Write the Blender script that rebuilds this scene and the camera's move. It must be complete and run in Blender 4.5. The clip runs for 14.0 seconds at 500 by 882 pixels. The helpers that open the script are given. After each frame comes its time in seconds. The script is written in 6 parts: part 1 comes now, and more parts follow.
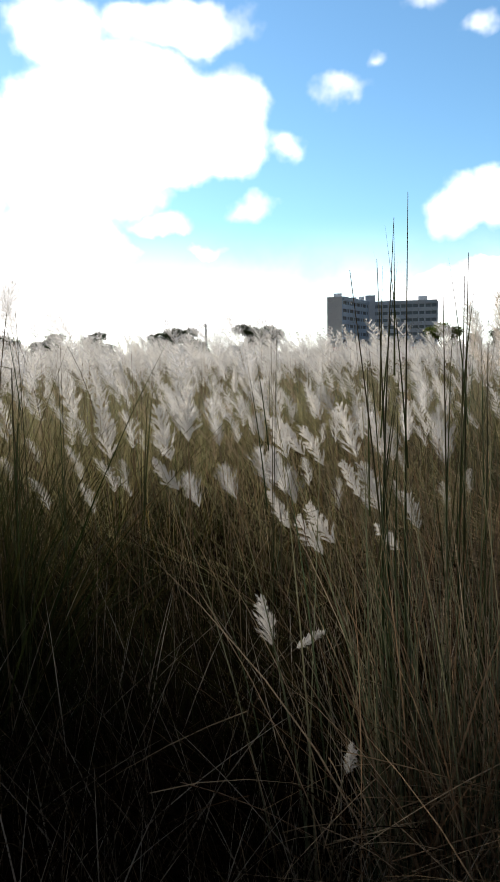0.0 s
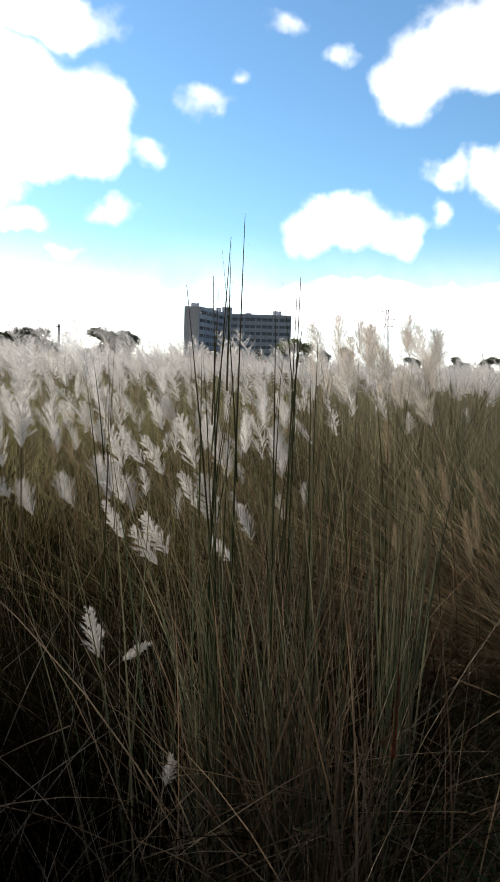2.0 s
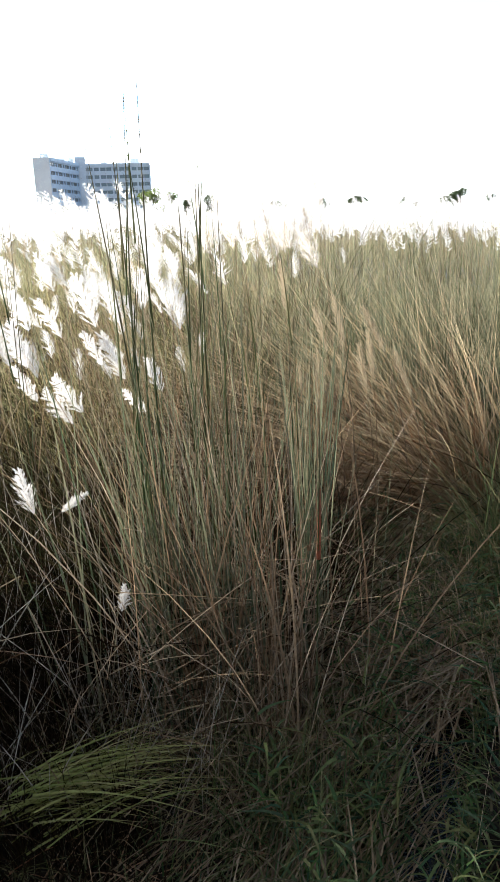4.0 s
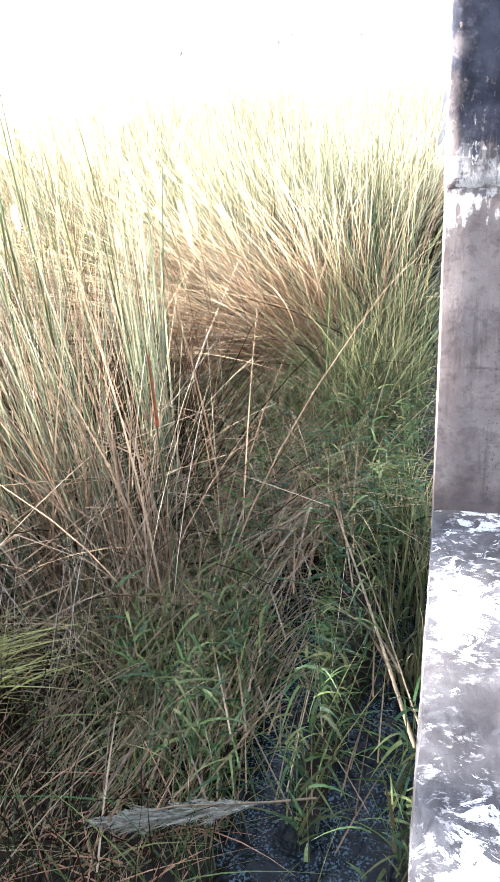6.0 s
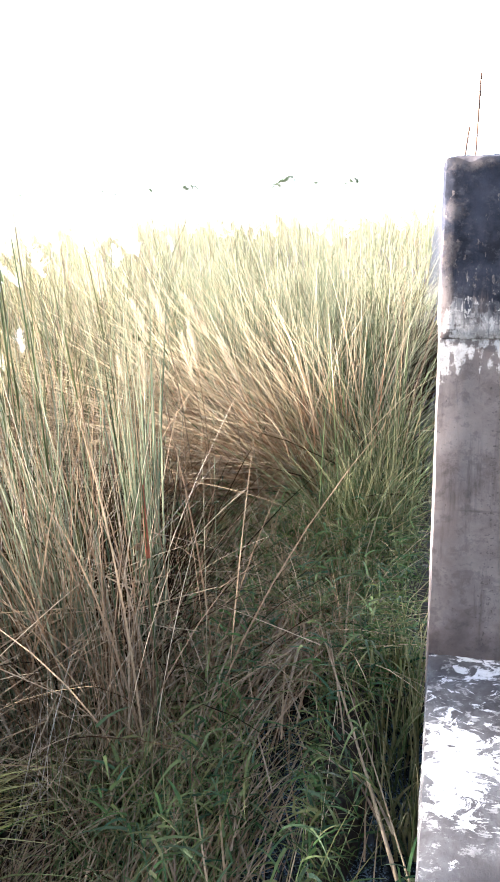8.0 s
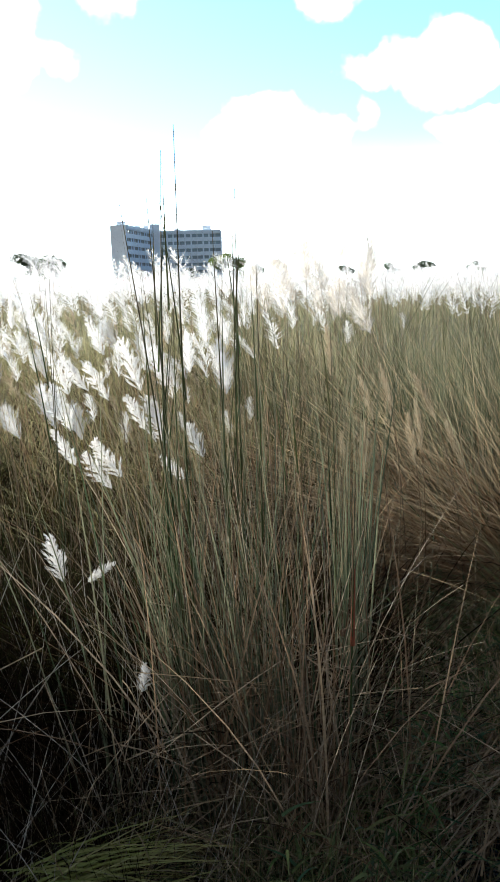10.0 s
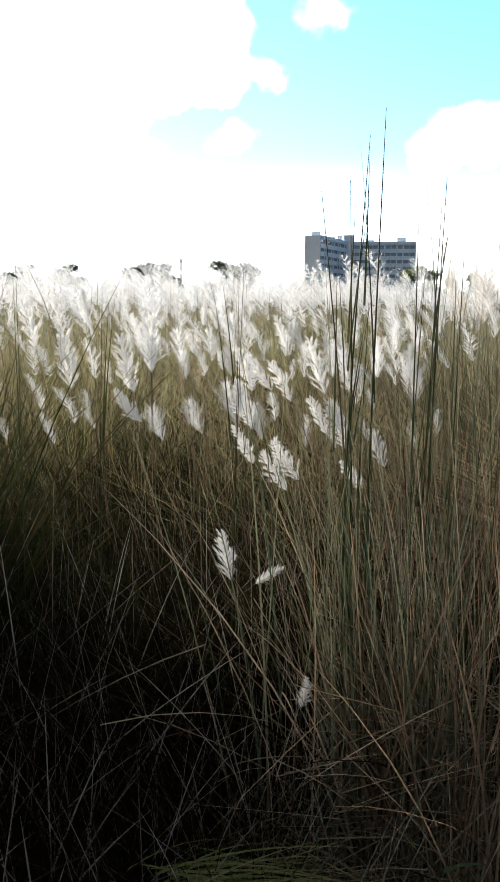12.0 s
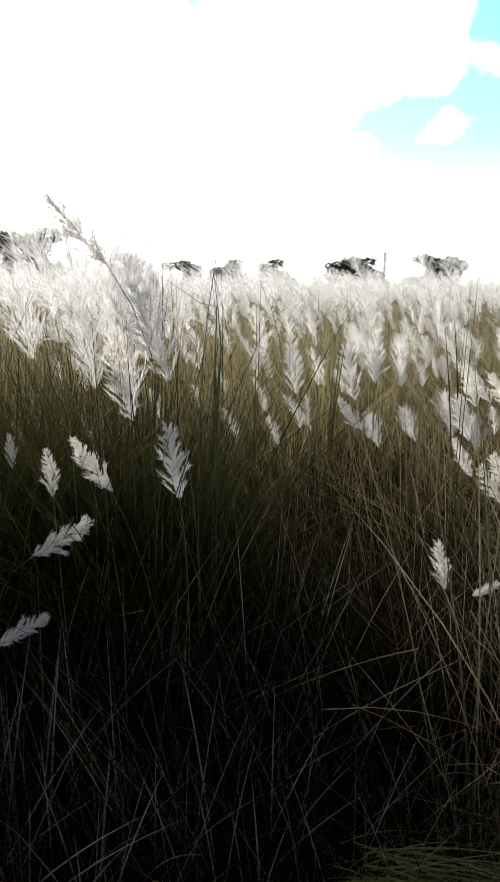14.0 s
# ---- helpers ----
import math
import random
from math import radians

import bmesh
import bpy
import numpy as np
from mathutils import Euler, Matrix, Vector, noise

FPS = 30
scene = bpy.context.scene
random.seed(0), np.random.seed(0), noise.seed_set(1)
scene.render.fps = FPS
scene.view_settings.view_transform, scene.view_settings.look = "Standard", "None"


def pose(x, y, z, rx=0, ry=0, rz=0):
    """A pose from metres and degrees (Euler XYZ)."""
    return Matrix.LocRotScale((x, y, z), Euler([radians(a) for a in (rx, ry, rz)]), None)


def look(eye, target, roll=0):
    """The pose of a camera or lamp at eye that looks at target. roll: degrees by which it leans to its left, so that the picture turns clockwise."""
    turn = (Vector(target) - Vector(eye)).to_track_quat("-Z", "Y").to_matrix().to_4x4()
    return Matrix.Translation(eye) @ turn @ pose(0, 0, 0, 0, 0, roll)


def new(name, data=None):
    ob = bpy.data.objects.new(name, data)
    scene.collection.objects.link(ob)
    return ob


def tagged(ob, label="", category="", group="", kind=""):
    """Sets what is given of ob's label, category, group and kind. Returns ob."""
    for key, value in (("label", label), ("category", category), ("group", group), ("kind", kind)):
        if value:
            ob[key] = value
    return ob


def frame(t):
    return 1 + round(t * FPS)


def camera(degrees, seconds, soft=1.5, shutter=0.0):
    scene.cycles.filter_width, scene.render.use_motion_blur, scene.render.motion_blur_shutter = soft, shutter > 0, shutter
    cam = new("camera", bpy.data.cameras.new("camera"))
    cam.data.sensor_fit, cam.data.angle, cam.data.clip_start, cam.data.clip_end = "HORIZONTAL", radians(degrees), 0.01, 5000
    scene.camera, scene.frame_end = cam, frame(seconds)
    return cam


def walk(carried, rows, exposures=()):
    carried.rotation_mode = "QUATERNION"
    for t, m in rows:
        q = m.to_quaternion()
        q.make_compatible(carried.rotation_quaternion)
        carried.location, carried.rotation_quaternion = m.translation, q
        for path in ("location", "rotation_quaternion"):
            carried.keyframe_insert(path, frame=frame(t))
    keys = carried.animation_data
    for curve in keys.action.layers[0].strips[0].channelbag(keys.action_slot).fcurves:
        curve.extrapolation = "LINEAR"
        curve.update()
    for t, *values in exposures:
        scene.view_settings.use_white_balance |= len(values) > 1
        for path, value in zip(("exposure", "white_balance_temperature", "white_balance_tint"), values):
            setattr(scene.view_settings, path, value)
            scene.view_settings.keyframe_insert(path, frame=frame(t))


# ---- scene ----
cam = camera(37.4, 14.0)
PATH = [
    (0, (0.012, 0.151, 1.876), (-0.215, 2.125, 1.65), -1.0),
    (0.5, (0.027, 0.144, 1.878), (-0.022, 2.122, 1.585), -0.3),
    (1, (0.068, 0.142, 1.893), (0.144, 2.127, 1.658), 2.3),
    (1.5, (0.081, 0.131, 1.901), (0.223, 2.115, 1.689), 2.3),
    (2, (0.076, 0.141, 1.89), (0.245, 2.123, 1.69), 2.2),
    (2.2, (0.07, 0.137, 1.886), (0.238, 2.117, 1.657), 2.5),
    (4.3, (-0.078, 0.007, 1.879), (0.45, 1.823, 1.231), -2.0),
    (4.5, (-0.068, 0.014, 1.872), (0.491, 1.805, 1.18), -2.1),
    (5, (-0.045, 0.017, 1.861), (0.612, 1.754, 1.119), -2.3),
    (5.5, (-0.027, 0.017, 1.839), (0.655, 1.681, 0.964), -4.3),
    (6, (0.037, 0.019, 1.821), (0.792, 1.634, 0.914), -5.0),
    (6.5, (0.07, 0.019, 1.84), (0.952, 1.589, 0.971), -4.0),
    (7, (0.042, 0.018, 1.851), (0.998, 1.581, 1.048), -2.2),
    (7.2, (0.021, 0.017, 1.866), (1.0, 1.59, 1.111), -1.5),
    (9.3, (0.094, 0.128, 1.866), (0.57, 2.012, 1.394), -1.4),
    (9.5, (0.067, 0.131, 1.859), (0.506, 2.028, 1.403), -0.4),
    (10, (0.05, 0.105, 1.887), (0.372, 2.035, 1.47), -1.3),
    (10.5, (0.032, 0.087, 1.899), (0.235, 2.035, 1.495), -1.0),
    (11, (0.0, 0.145, 1.875), (0.064, 2.097, 1.444), 1.6),
    (11.5, (0.03, 0.208, 1.854), (-0.054, 2.166, 1.455), 0.6),
    (12, (0.036, 0.235, 1.839), (-0.115, 2.191, 1.451), 0.8),
    (12.5, (0.022, 0.238, 1.843), (-0.231, 2.181, 1.446), 0.5),
    (13, (0.017, 0.182, 1.88), (-0.38, 2.104, 1.496), -0.4),
    (13.5, (-0.008, 0.112, 1.918), (-0.505, 2.01, 1.531), -0.1),
    (14, (-0.045, 0.048, 1.929), (-0.703, 1.892, 1.518), 0.9),
]
walk(cam, [(t, look(eye, aim, roll)) for t, eye, aim, roll in PATH],
     exposures=[(0.0, -0.04, 6700, 11), (2.2, -0.02, 6650, 12), (4.3, 2.5, 6150, 11), (5.0, 3.4, 6000, 12), (6.5, 4.4, 5900, 17), (7.2, 4.35, 5900, 18), (9.3, 1.9, 6100, 8), (10.0, 1.45, 6050, 7), (11.0, 1.18, 6150, 8), (14.0, 0.68, 6450, 11)])

# ---- sky, clouds and sun ----
SUN_AZ, SUN_EL = -50.0, 19.0       # degrees from +y towards +x, and above the horizon

# clouds: azimuth, elevation, half width, half height in degrees
CLOUDS_WEST = [
    (-15.0, 17.1, 8.2, 4.7), (-8.0, 16.8, 3.8, 3.7), (-22.0, 15.3, 4.7, 3.6), (-11.6, 22.9, 5.7, 1.6),
    (-20.4, 22.3, 3.5, 2.4), (-3.4, 14.6, 1.1, 0.9), (-18.5, 12.1, 6.0, 2.3), (-20.7, 8.2, 5.6, 3.5),
    (-12.8, 9.9, 2.5, 0.8), (-6.0, 11.2, 1.3, 0.8), (-9.9, 8.1, 1.5, 0.7), (-14.7, 3.3, 14.5, 1.9),
    (-34.0, 13.0, 10.0, 14.0), (-28.0, 5.0, 9.0, 5.0)]
CLOUDS_EAST = [
    (0.4, 18.8, 1.6, 0.8), (10.2, 21.9, 0.9, 0.7), (6.5, 23.5, 1.1, 0.7), (15.6, 20.4, 3.0, 3.0), (20.0, 22.2, 5.2, 3.2),
    (9.4, 10.1, 2.4, 2.3), (12.3, 11.0, 2.6, 2.4), (15.0, 9.9, 2.0, 1.6), (19.2, 14.4, 2.0, 0.9), (17.9, 11.5, 0.8, 1.0), (13.7, 5.0, 10.3, 1.9),
    (2.8, 20.4, 0.6, 0.4), (24.3, 14.4, 3.4, 2.7), (26.1, 10.1, 2.4, 1.0), (28.0, 5.0, 8.0, 3.0),
    (40.0, 9.0, 9.0, 6.0), (46.0, 17.0, 9.0, 6.0)]


def link(nt, a, b):
    nt.links.new(a, b)


def node(nt, kind, **values):
    n = nt.nodes.new(kind)
    for key, value in values.items():
        n.inputs[int(key[1:])].default_value = value
    return n


def math_node(nt, op, a, b=None, c=None, clamp=False):
    n = nt.nodes.new("ShaderNodeMath")
    n.operation, n.use_clamp = op, clamp
    for i, v in enumerate((a, b, c)):
        if v is None:
            continue
        if isinstance(v, (int, float)):
            n.inputs[i].default_value = v
        else:
            link(nt, v, n.inputs[i])
    return n.outputs[0]


def ramp_between(nt, value, low, high):
    n = nt.nodes.new("ShaderNodeMapRange")
    n.interpolation_type = "SMOOTHSTEP"
    link(nt, value, n.inputs[0])
    n.inputs[1].default_value, n.inputs[2].default_value = low, high
    return n.outputs[0]


def mix_colour(nt, fac, a, b, blend="MIX"):
    n = nt.nodes.new("ShaderNodeMix")
    n.data_type, n.blend_type = "RGBA", blend
    for socket, v in ((n.inputs[0], fac), (n.inputs[6], a), (n.inputs[7], b)):
        if isinstance(v, (int, float)):
            socket.default_value = v
        elif isinstance(v, tuple):
            socket.default_value = (*v, 1) if len(v) == 3 else v
        else:
            link(nt, v, socket)
    return n.outputs[2]


def noise_fac(nt, vector, scale, detail=4.0, rough=0.55, distort=0.0):
    n = nt.nodes.new("ShaderNodeTexNoise")
    n.inputs["Scale"].default_value, n.inputs["Detail"].default_value = scale, detail
    n.inputs["Roughness"].default_value, n.inputs["Distortion"].default_value = rough, distort
    if vector is not None:
        link(nt, vector, n.inputs["Vector"])
    return n


def make_world():
    world = bpy.data.worlds.new("sky")
    scene.world = world
    world.use_nodes = True
    nt = world.node_tree
    nt.nodes.clear()
    out = nt.nodes.new("ShaderNodeOutputWorld")
    sky = nt.nodes.new("ShaderNodeTexSky")
    sky.sky_type, sky.sun_disc = "NISHITA", False
    sky.sun_elevation, sky.sun_rotation = radians(SUN_EL), radians(SUN_AZ)
    sky.air_density, sky.dust_density, sky.ozone_density = 1.0, 0.2, 3.0
    clear = mix_colour(nt, 1.0, sky.outputs[0], (0.161, 0.207, 0.218), "MULTIPLY")
    way = nt.nodes.new("ShaderNodeTexCoord").outputs["Generated"]
    xyz = nt.nodes.new("ShaderNodeSeparateXYZ")
    link(nt, way, xyz.inputs[0])
    az = math_node(nt, "MULTIPLY", math_node(nt, "ARCTAN2", xyz.outputs[0], xyz.outputs[1]), 57.2958)
    el = math_node(nt, "MULTIPLY", math_node(nt, "ARCSINE", xyz.outputs[2]), 57.2958)
    flat = nt.nodes.new("ShaderNodeCombineXYZ")
    link(nt, az, flat.inputs[0]), link(nt, el, flat.inputs[1])
    wobble = noise_fac(nt, way, 13.0, 4.0, 0.52)
    shift = nt.nodes.new("ShaderNodeVectorMath")
    shift.operation = "MULTIPLY_ADD"
    link(nt, wobble.outputs["Color"], shift.inputs[0])
    shift.inputs[1].default_value = (5.4, 4.2, 0)
    shift.inputs[2].default_value = (-2.7, -2.1, 0)
    place = nt.nodes.new("ShaderNodeVectorMath")
    link(nt, flat.outputs[0], place.inputs[0]), link(nt, shift.outputs[0], place.inputs[1])
    nearest = None
    for a, e, w, h in CLOUDS_WEST + CLOUDS_EAST:
        sub = nt.nodes.new("ShaderNodeVectorMath")
        sub.operation = "SUBTRACT"
        link(nt, place.outputs[0], sub.inputs[0])
        sub.inputs[1].default_value = (a, e, 0)
        mul = nt.nodes.new("ShaderNodeVectorMath")
        mul.operation = "MULTIPLY"
        link(nt, sub.outputs[0], mul.inputs[0])
        mul.inputs[1].default_value = (1 / w, 1 / h, 0)
        size = nt.nodes.new("ShaderNodeVectorMath")
        size.operation = "LENGTH"
        link(nt, mul.outputs[0], size.inputs[0])
        # distance to the rim in degrees, so that small and large clouds have rims alike
        rim = math_node(nt, "MULTIPLY", math_node(nt, "SUBTRACT", size.outputs["Value"], 1.0), math.sqrt(w * h))
        nearest = rim if nearest is None else math_node(nt, "SMOOTH_MIN", nearest, rim, 0.5)
    fleck = noise_fac(nt, way, 24.0, 3.0, 0.5).outputs[0]
    rim = math_node(nt, "MULTIPLY_ADD", fleck, 1.3, math_node(nt, "SUBTRACT", nearest, 0.35))
    near_clouds = math_node(nt, "SUBTRACT", 1.0, ramp_between(nt, rim, -0.95, 0.75))
    # the rest of the sky: unseen dim cloud added to cut fill light
    rest = ramp_between(nt, noise_fac(nt, way, 2.6, 7.0, 0.55).outputs[0], 0.33, 0.46)
    outside = nt.nodes.new("ShaderNodeVectorMath")
    outside.operation = "SUBTRACT"
    link(nt, place.outputs[0], outside.inputs[0])
    outside.inputs[1].default_value = (0, 12, 0)
    scaled = nt.nodes.new("ShaderNodeVectorMath")
    scaled.operation = "MULTIPLY"
    link(nt, outside.outputs[0], scaled.inputs[0])
    scaled.inputs[1].default_value = (1 / 42, 1 / 15, 0)
    away = nt.nodes.new("ShaderNodeVectorMath")
    away.operation = "LENGTH"
    link(nt, scaled.outputs[0], away.inputs[0])
    rest = math_node(nt, "MULTIPLY", rest, ramp_between(nt, away.outputs["Value"], 0.95, 1.15))
    haze = math_node(nt, "MULTIPLY", math_node(nt, "SUBTRACT", 1.0, ramp_between(nt, el, 0.0, 10.5)), 0.7)
    haze = math_node(nt, "MULTIPLY", haze, ramp_between(nt, xyz.outputs[1], -0.2, 0.55))
    mask = math_node(nt, "MAXIMUM", near_clouds, haze)
    shade = noise_fac(nt, way, 7.0, 5.0, 0.6).outputs[0]
    cloud = mix_colour(nt, ramp_between(nt, shade, 0.35, 0.62), (1.45, 1.50, 1.56), (2.4, 2.4, 2.4))
    # grey of the added cloud, kept low to weaken light from behind
    thick = mix_colour(nt, shade, (0.10, 0.112, 0.132), (0.178, 0.189, 0.211))
    colour = mix_colour(nt, mask, mix_colour(nt, rest, clear, thick), cloud)
    bg = nt.nodes.new("ShaderNodeBackground")
    link(nt, colour, bg.inputs[0])
    bg.inputs[1].default_value = 1.0
    link(nt, bg.outputs[0], out.inputs[0])


make_world()
sun = new("sun", bpy.data.lights.new("sun", "SUN"))
sun.data.energy, sun.data.angle, sun.data.color = 5.0, radians(3.0), (1.0, 0.94, 0.84)
_a, _e = radians(SUN_AZ), radians(SUN_EL)
sun.matrix_world = look((math.sin(_a) * math.cos(_e) * 50, math.cos(_a) * math.cos(_e) * 50, math.sin(_e) * 50), (0, 0, 0))


# ---- materials ----
def material(name):
    m = bpy.data.materials.new(name)
    m.use_nodes = True
    nt = m.node_tree
    nt.nodes.clear()
    return m, nt, nt.nodes.new("ShaderNodeOutputMaterial")


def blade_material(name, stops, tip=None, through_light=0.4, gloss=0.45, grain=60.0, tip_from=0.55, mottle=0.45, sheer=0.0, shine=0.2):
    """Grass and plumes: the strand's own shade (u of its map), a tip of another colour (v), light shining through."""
    m, nt, out = material(name)
    uv = nt.nodes.new("ShaderNodeUVMap")
    uv.uv_map = "strand"
    sep = nt.nodes.new("ShaderNodeSeparateXYZ")
    link(nt, uv.outputs[0], sep.inputs[0])
    ramp = nt.nodes.new("ShaderNodeValToRGB")
    ramp.color_ramp.elements.remove(ramp.color_ramp.elements[1])
    ramp.color_ramp.elements[0].position = 0.0
    ramp.color_ramp.elements[0].color = (*stops[0], 1)
    for i, c in enumerate(stops[1:]):
        ramp.color_ramp.elements.new((i + 1) / (len(stops) - 1)).color = (*c, 1)
    link(nt, sep.outputs[0], ramp.inputs[0])
    colour = ramp.outputs[0]
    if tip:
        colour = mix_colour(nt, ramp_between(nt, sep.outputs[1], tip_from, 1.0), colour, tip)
    pos = nt.nodes.new("ShaderNodeNewGeometry").outputs["Position"]
    n = noise_fac(nt, pos, grain, 3.0).outputs[0]
    colour = mix_colour(nt, math_node(nt, "MULTIPLY", ramp_between(nt, n, 0.35, 0.7), mottle), colour, (0.35, 0.3, 0.24), "MULTIPLY")
    bsdf = nt.nodes.new("ShaderNodeBsdfPrincipled")
    link(nt, colour, bsdf.inputs["Base Color"])
    bsdf.inputs["Roughness"].default_value = gloss
    bsdf.inputs["Specular IOR Level"].default_value = shine
    glow = nt.nodes.new("ShaderNodeBsdfTranslucent")
    link(nt, colour, glow.inputs[0])
    mix = node(nt, "ShaderNodeMixShader", _0=through_light)
    link(nt, bsdf.outputs[0], mix.inputs[1]), link(nt, glow.outputs[0], mix.inputs[2])
    if sheer:
        soft = node(nt, "ShaderNodeMixShader", _0=sheer)
        link(nt, mix.outputs[0], soft.inputs[1]), link(nt, nt.nodes.new("ShaderNodeBsdfTransparent").outputs[0], soft.inputs[2])
        mix = soft
    link(nt, mix.outputs[0], out.inputs[0])
    return m


def rough_material(name, base, dark, light, scale, roughness=0.85, bump=0.3, bump_scale=None, metallic=0.0, space="Object"):
    m, nt, out = material(name)
    co = nt.nodes.new("ShaderNodeTexCoord").outputs[space]
    big = noise_fac(nt, co, scale, 6.0, 0.6).outputs[0]
    fine = noise_fac(nt, co, scale * 9, 5.0, 0.65).outputs[0]
    colour = mix_colour(nt, ramp_between(nt, big, 0.38, 0.66), dark, base)
    colour = mix_colour(nt, ramp_between(nt, fine, 0.52, 0.72), colour, light)
    bsdf = nt.nodes.new("ShaderNodeBsdfPrincipled")
    link(nt, colour, bsdf.inputs["Base Color"])
    bsdf.inputs["Roughness"].default_value, bsdf.inputs["Metallic"].default_value = roughness, metallic
    b = nt.nodes.new("ShaderNodeBump")
    b.inputs["Strength"].default_value, b.inputs["Distance"].default_value = bump, 0.02
    link(nt, noise_fac(nt, co, bump_scale or scale * 12, 6.0, 0.65).outputs[0], b.inputs["Height"])
    link(nt, b.outputs[0], bsdf.inputs["Normal"])
    link(nt, bsdf.outputs[0], out.inputs[0])
    return m


def ground_material():
    """Black marsh mud under the grass, algae and silt on the open side, pale sand farther out."""
    m, nt, out = material("marsh_ground")
    pos = nt.nodes.new("ShaderNodeNewGeometry").outputs["Position"]
    sep = nt.nodes.new("ShaderNodeSeparateXYZ")
    link(nt, pos, sep.inputs[0])
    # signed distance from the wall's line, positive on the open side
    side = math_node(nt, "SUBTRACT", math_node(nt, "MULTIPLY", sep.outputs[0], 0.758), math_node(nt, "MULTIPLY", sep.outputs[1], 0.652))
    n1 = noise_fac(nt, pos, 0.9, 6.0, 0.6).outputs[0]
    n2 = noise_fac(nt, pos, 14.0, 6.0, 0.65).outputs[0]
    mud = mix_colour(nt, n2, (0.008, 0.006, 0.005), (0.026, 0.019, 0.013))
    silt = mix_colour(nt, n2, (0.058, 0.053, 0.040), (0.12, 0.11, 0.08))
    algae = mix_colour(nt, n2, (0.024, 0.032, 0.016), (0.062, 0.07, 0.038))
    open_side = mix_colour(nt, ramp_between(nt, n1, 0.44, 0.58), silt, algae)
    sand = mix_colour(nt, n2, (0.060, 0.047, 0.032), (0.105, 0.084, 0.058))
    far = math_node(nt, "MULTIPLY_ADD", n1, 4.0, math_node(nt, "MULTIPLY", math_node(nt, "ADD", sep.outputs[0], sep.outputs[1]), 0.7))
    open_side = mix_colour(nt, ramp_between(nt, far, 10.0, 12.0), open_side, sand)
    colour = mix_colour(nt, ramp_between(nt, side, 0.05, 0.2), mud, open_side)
    meadow = mix_colour(nt, n1, (0.17, 0.14, 0.09), (0.09, 0.10, 0.05))
    away = nt.nodes.new("ShaderNodeVectorMath")
    away.operation = "LENGTH"
    link(nt, pos, away.inputs[0])
    colour = mix_colour(nt, ramp_between(nt, away.outputs["Value"], 30.0, 80.0), colour, meadow)
    bsdf = nt.nodes.new("ShaderNodeBsdfPrincipled")
    link(nt, colour, bsdf.inputs["Base Color"])
    link(nt, math_node(nt, "MULTIPLY_ADD", n2, 0.4, 0.55), bsdf.inputs["Roughness"])
    bsdf.inputs["Specular IOR Level"].default_value = 0.2
    b = nt.nodes.new("ShaderNodeBump")
    b.inputs["Strength"].default_value, b.inputs["Distance"].default_value = 0.5, 0.03
    link(nt, n2, b.inputs["Height"])
    link(nt, b.outputs[0], bsdf.inputs["Normal"])
    link(nt, bsdf.outputs[0], out.inputs[0])
    return m


def water_material():
    m, nt, out = material("ditch_water")
    pos = nt.nodes.new("ShaderNodeNewGeometry").outputs["Position"]
    bsdf = nt.nodes.new("ShaderNodeBsdfPrincipled")
    scum = math_node(nt, "MULTIPLY", ramp_between(nt, noise_fac(nt, pos, 130.0, 4.0, 0.65).outputs[0], 0.51, 0.58), ramp_between(nt, noise_fac(nt, pos, 14.0, 4.0, 0.6).outputs[0], 0.40, 0.56))
    link(nt, mix_colour(nt, scum, (0.006, 0.008, 0.009), (0.055, 0.085, 0.105)), bsdf.inputs["Base Color"])
    link(nt, math_node(nt, "MULTIPLY_ADD", scum, 0.5, 0.04), bsdf.inputs["Roughness"])
    bsdf.inputs["IOR"].default_value = 1.33
    bsdf.inputs["Specular IOR Level"].default_value = 0.2
    b = nt.nodes.new("ShaderNodeBump")
    b.inputs["Strength"].default_value, b.inputs["Distance"].default_value = 0.25, 0.01
    link(nt, noise_fac(nt, pos, 12.0, 3.0).outputs[0], b.inputs["Height"])
    link(nt, b.outputs[0], bsdf.inputs["Normal"])
    link(nt, bsdf.outputs[0], out.inputs[0])
    return m


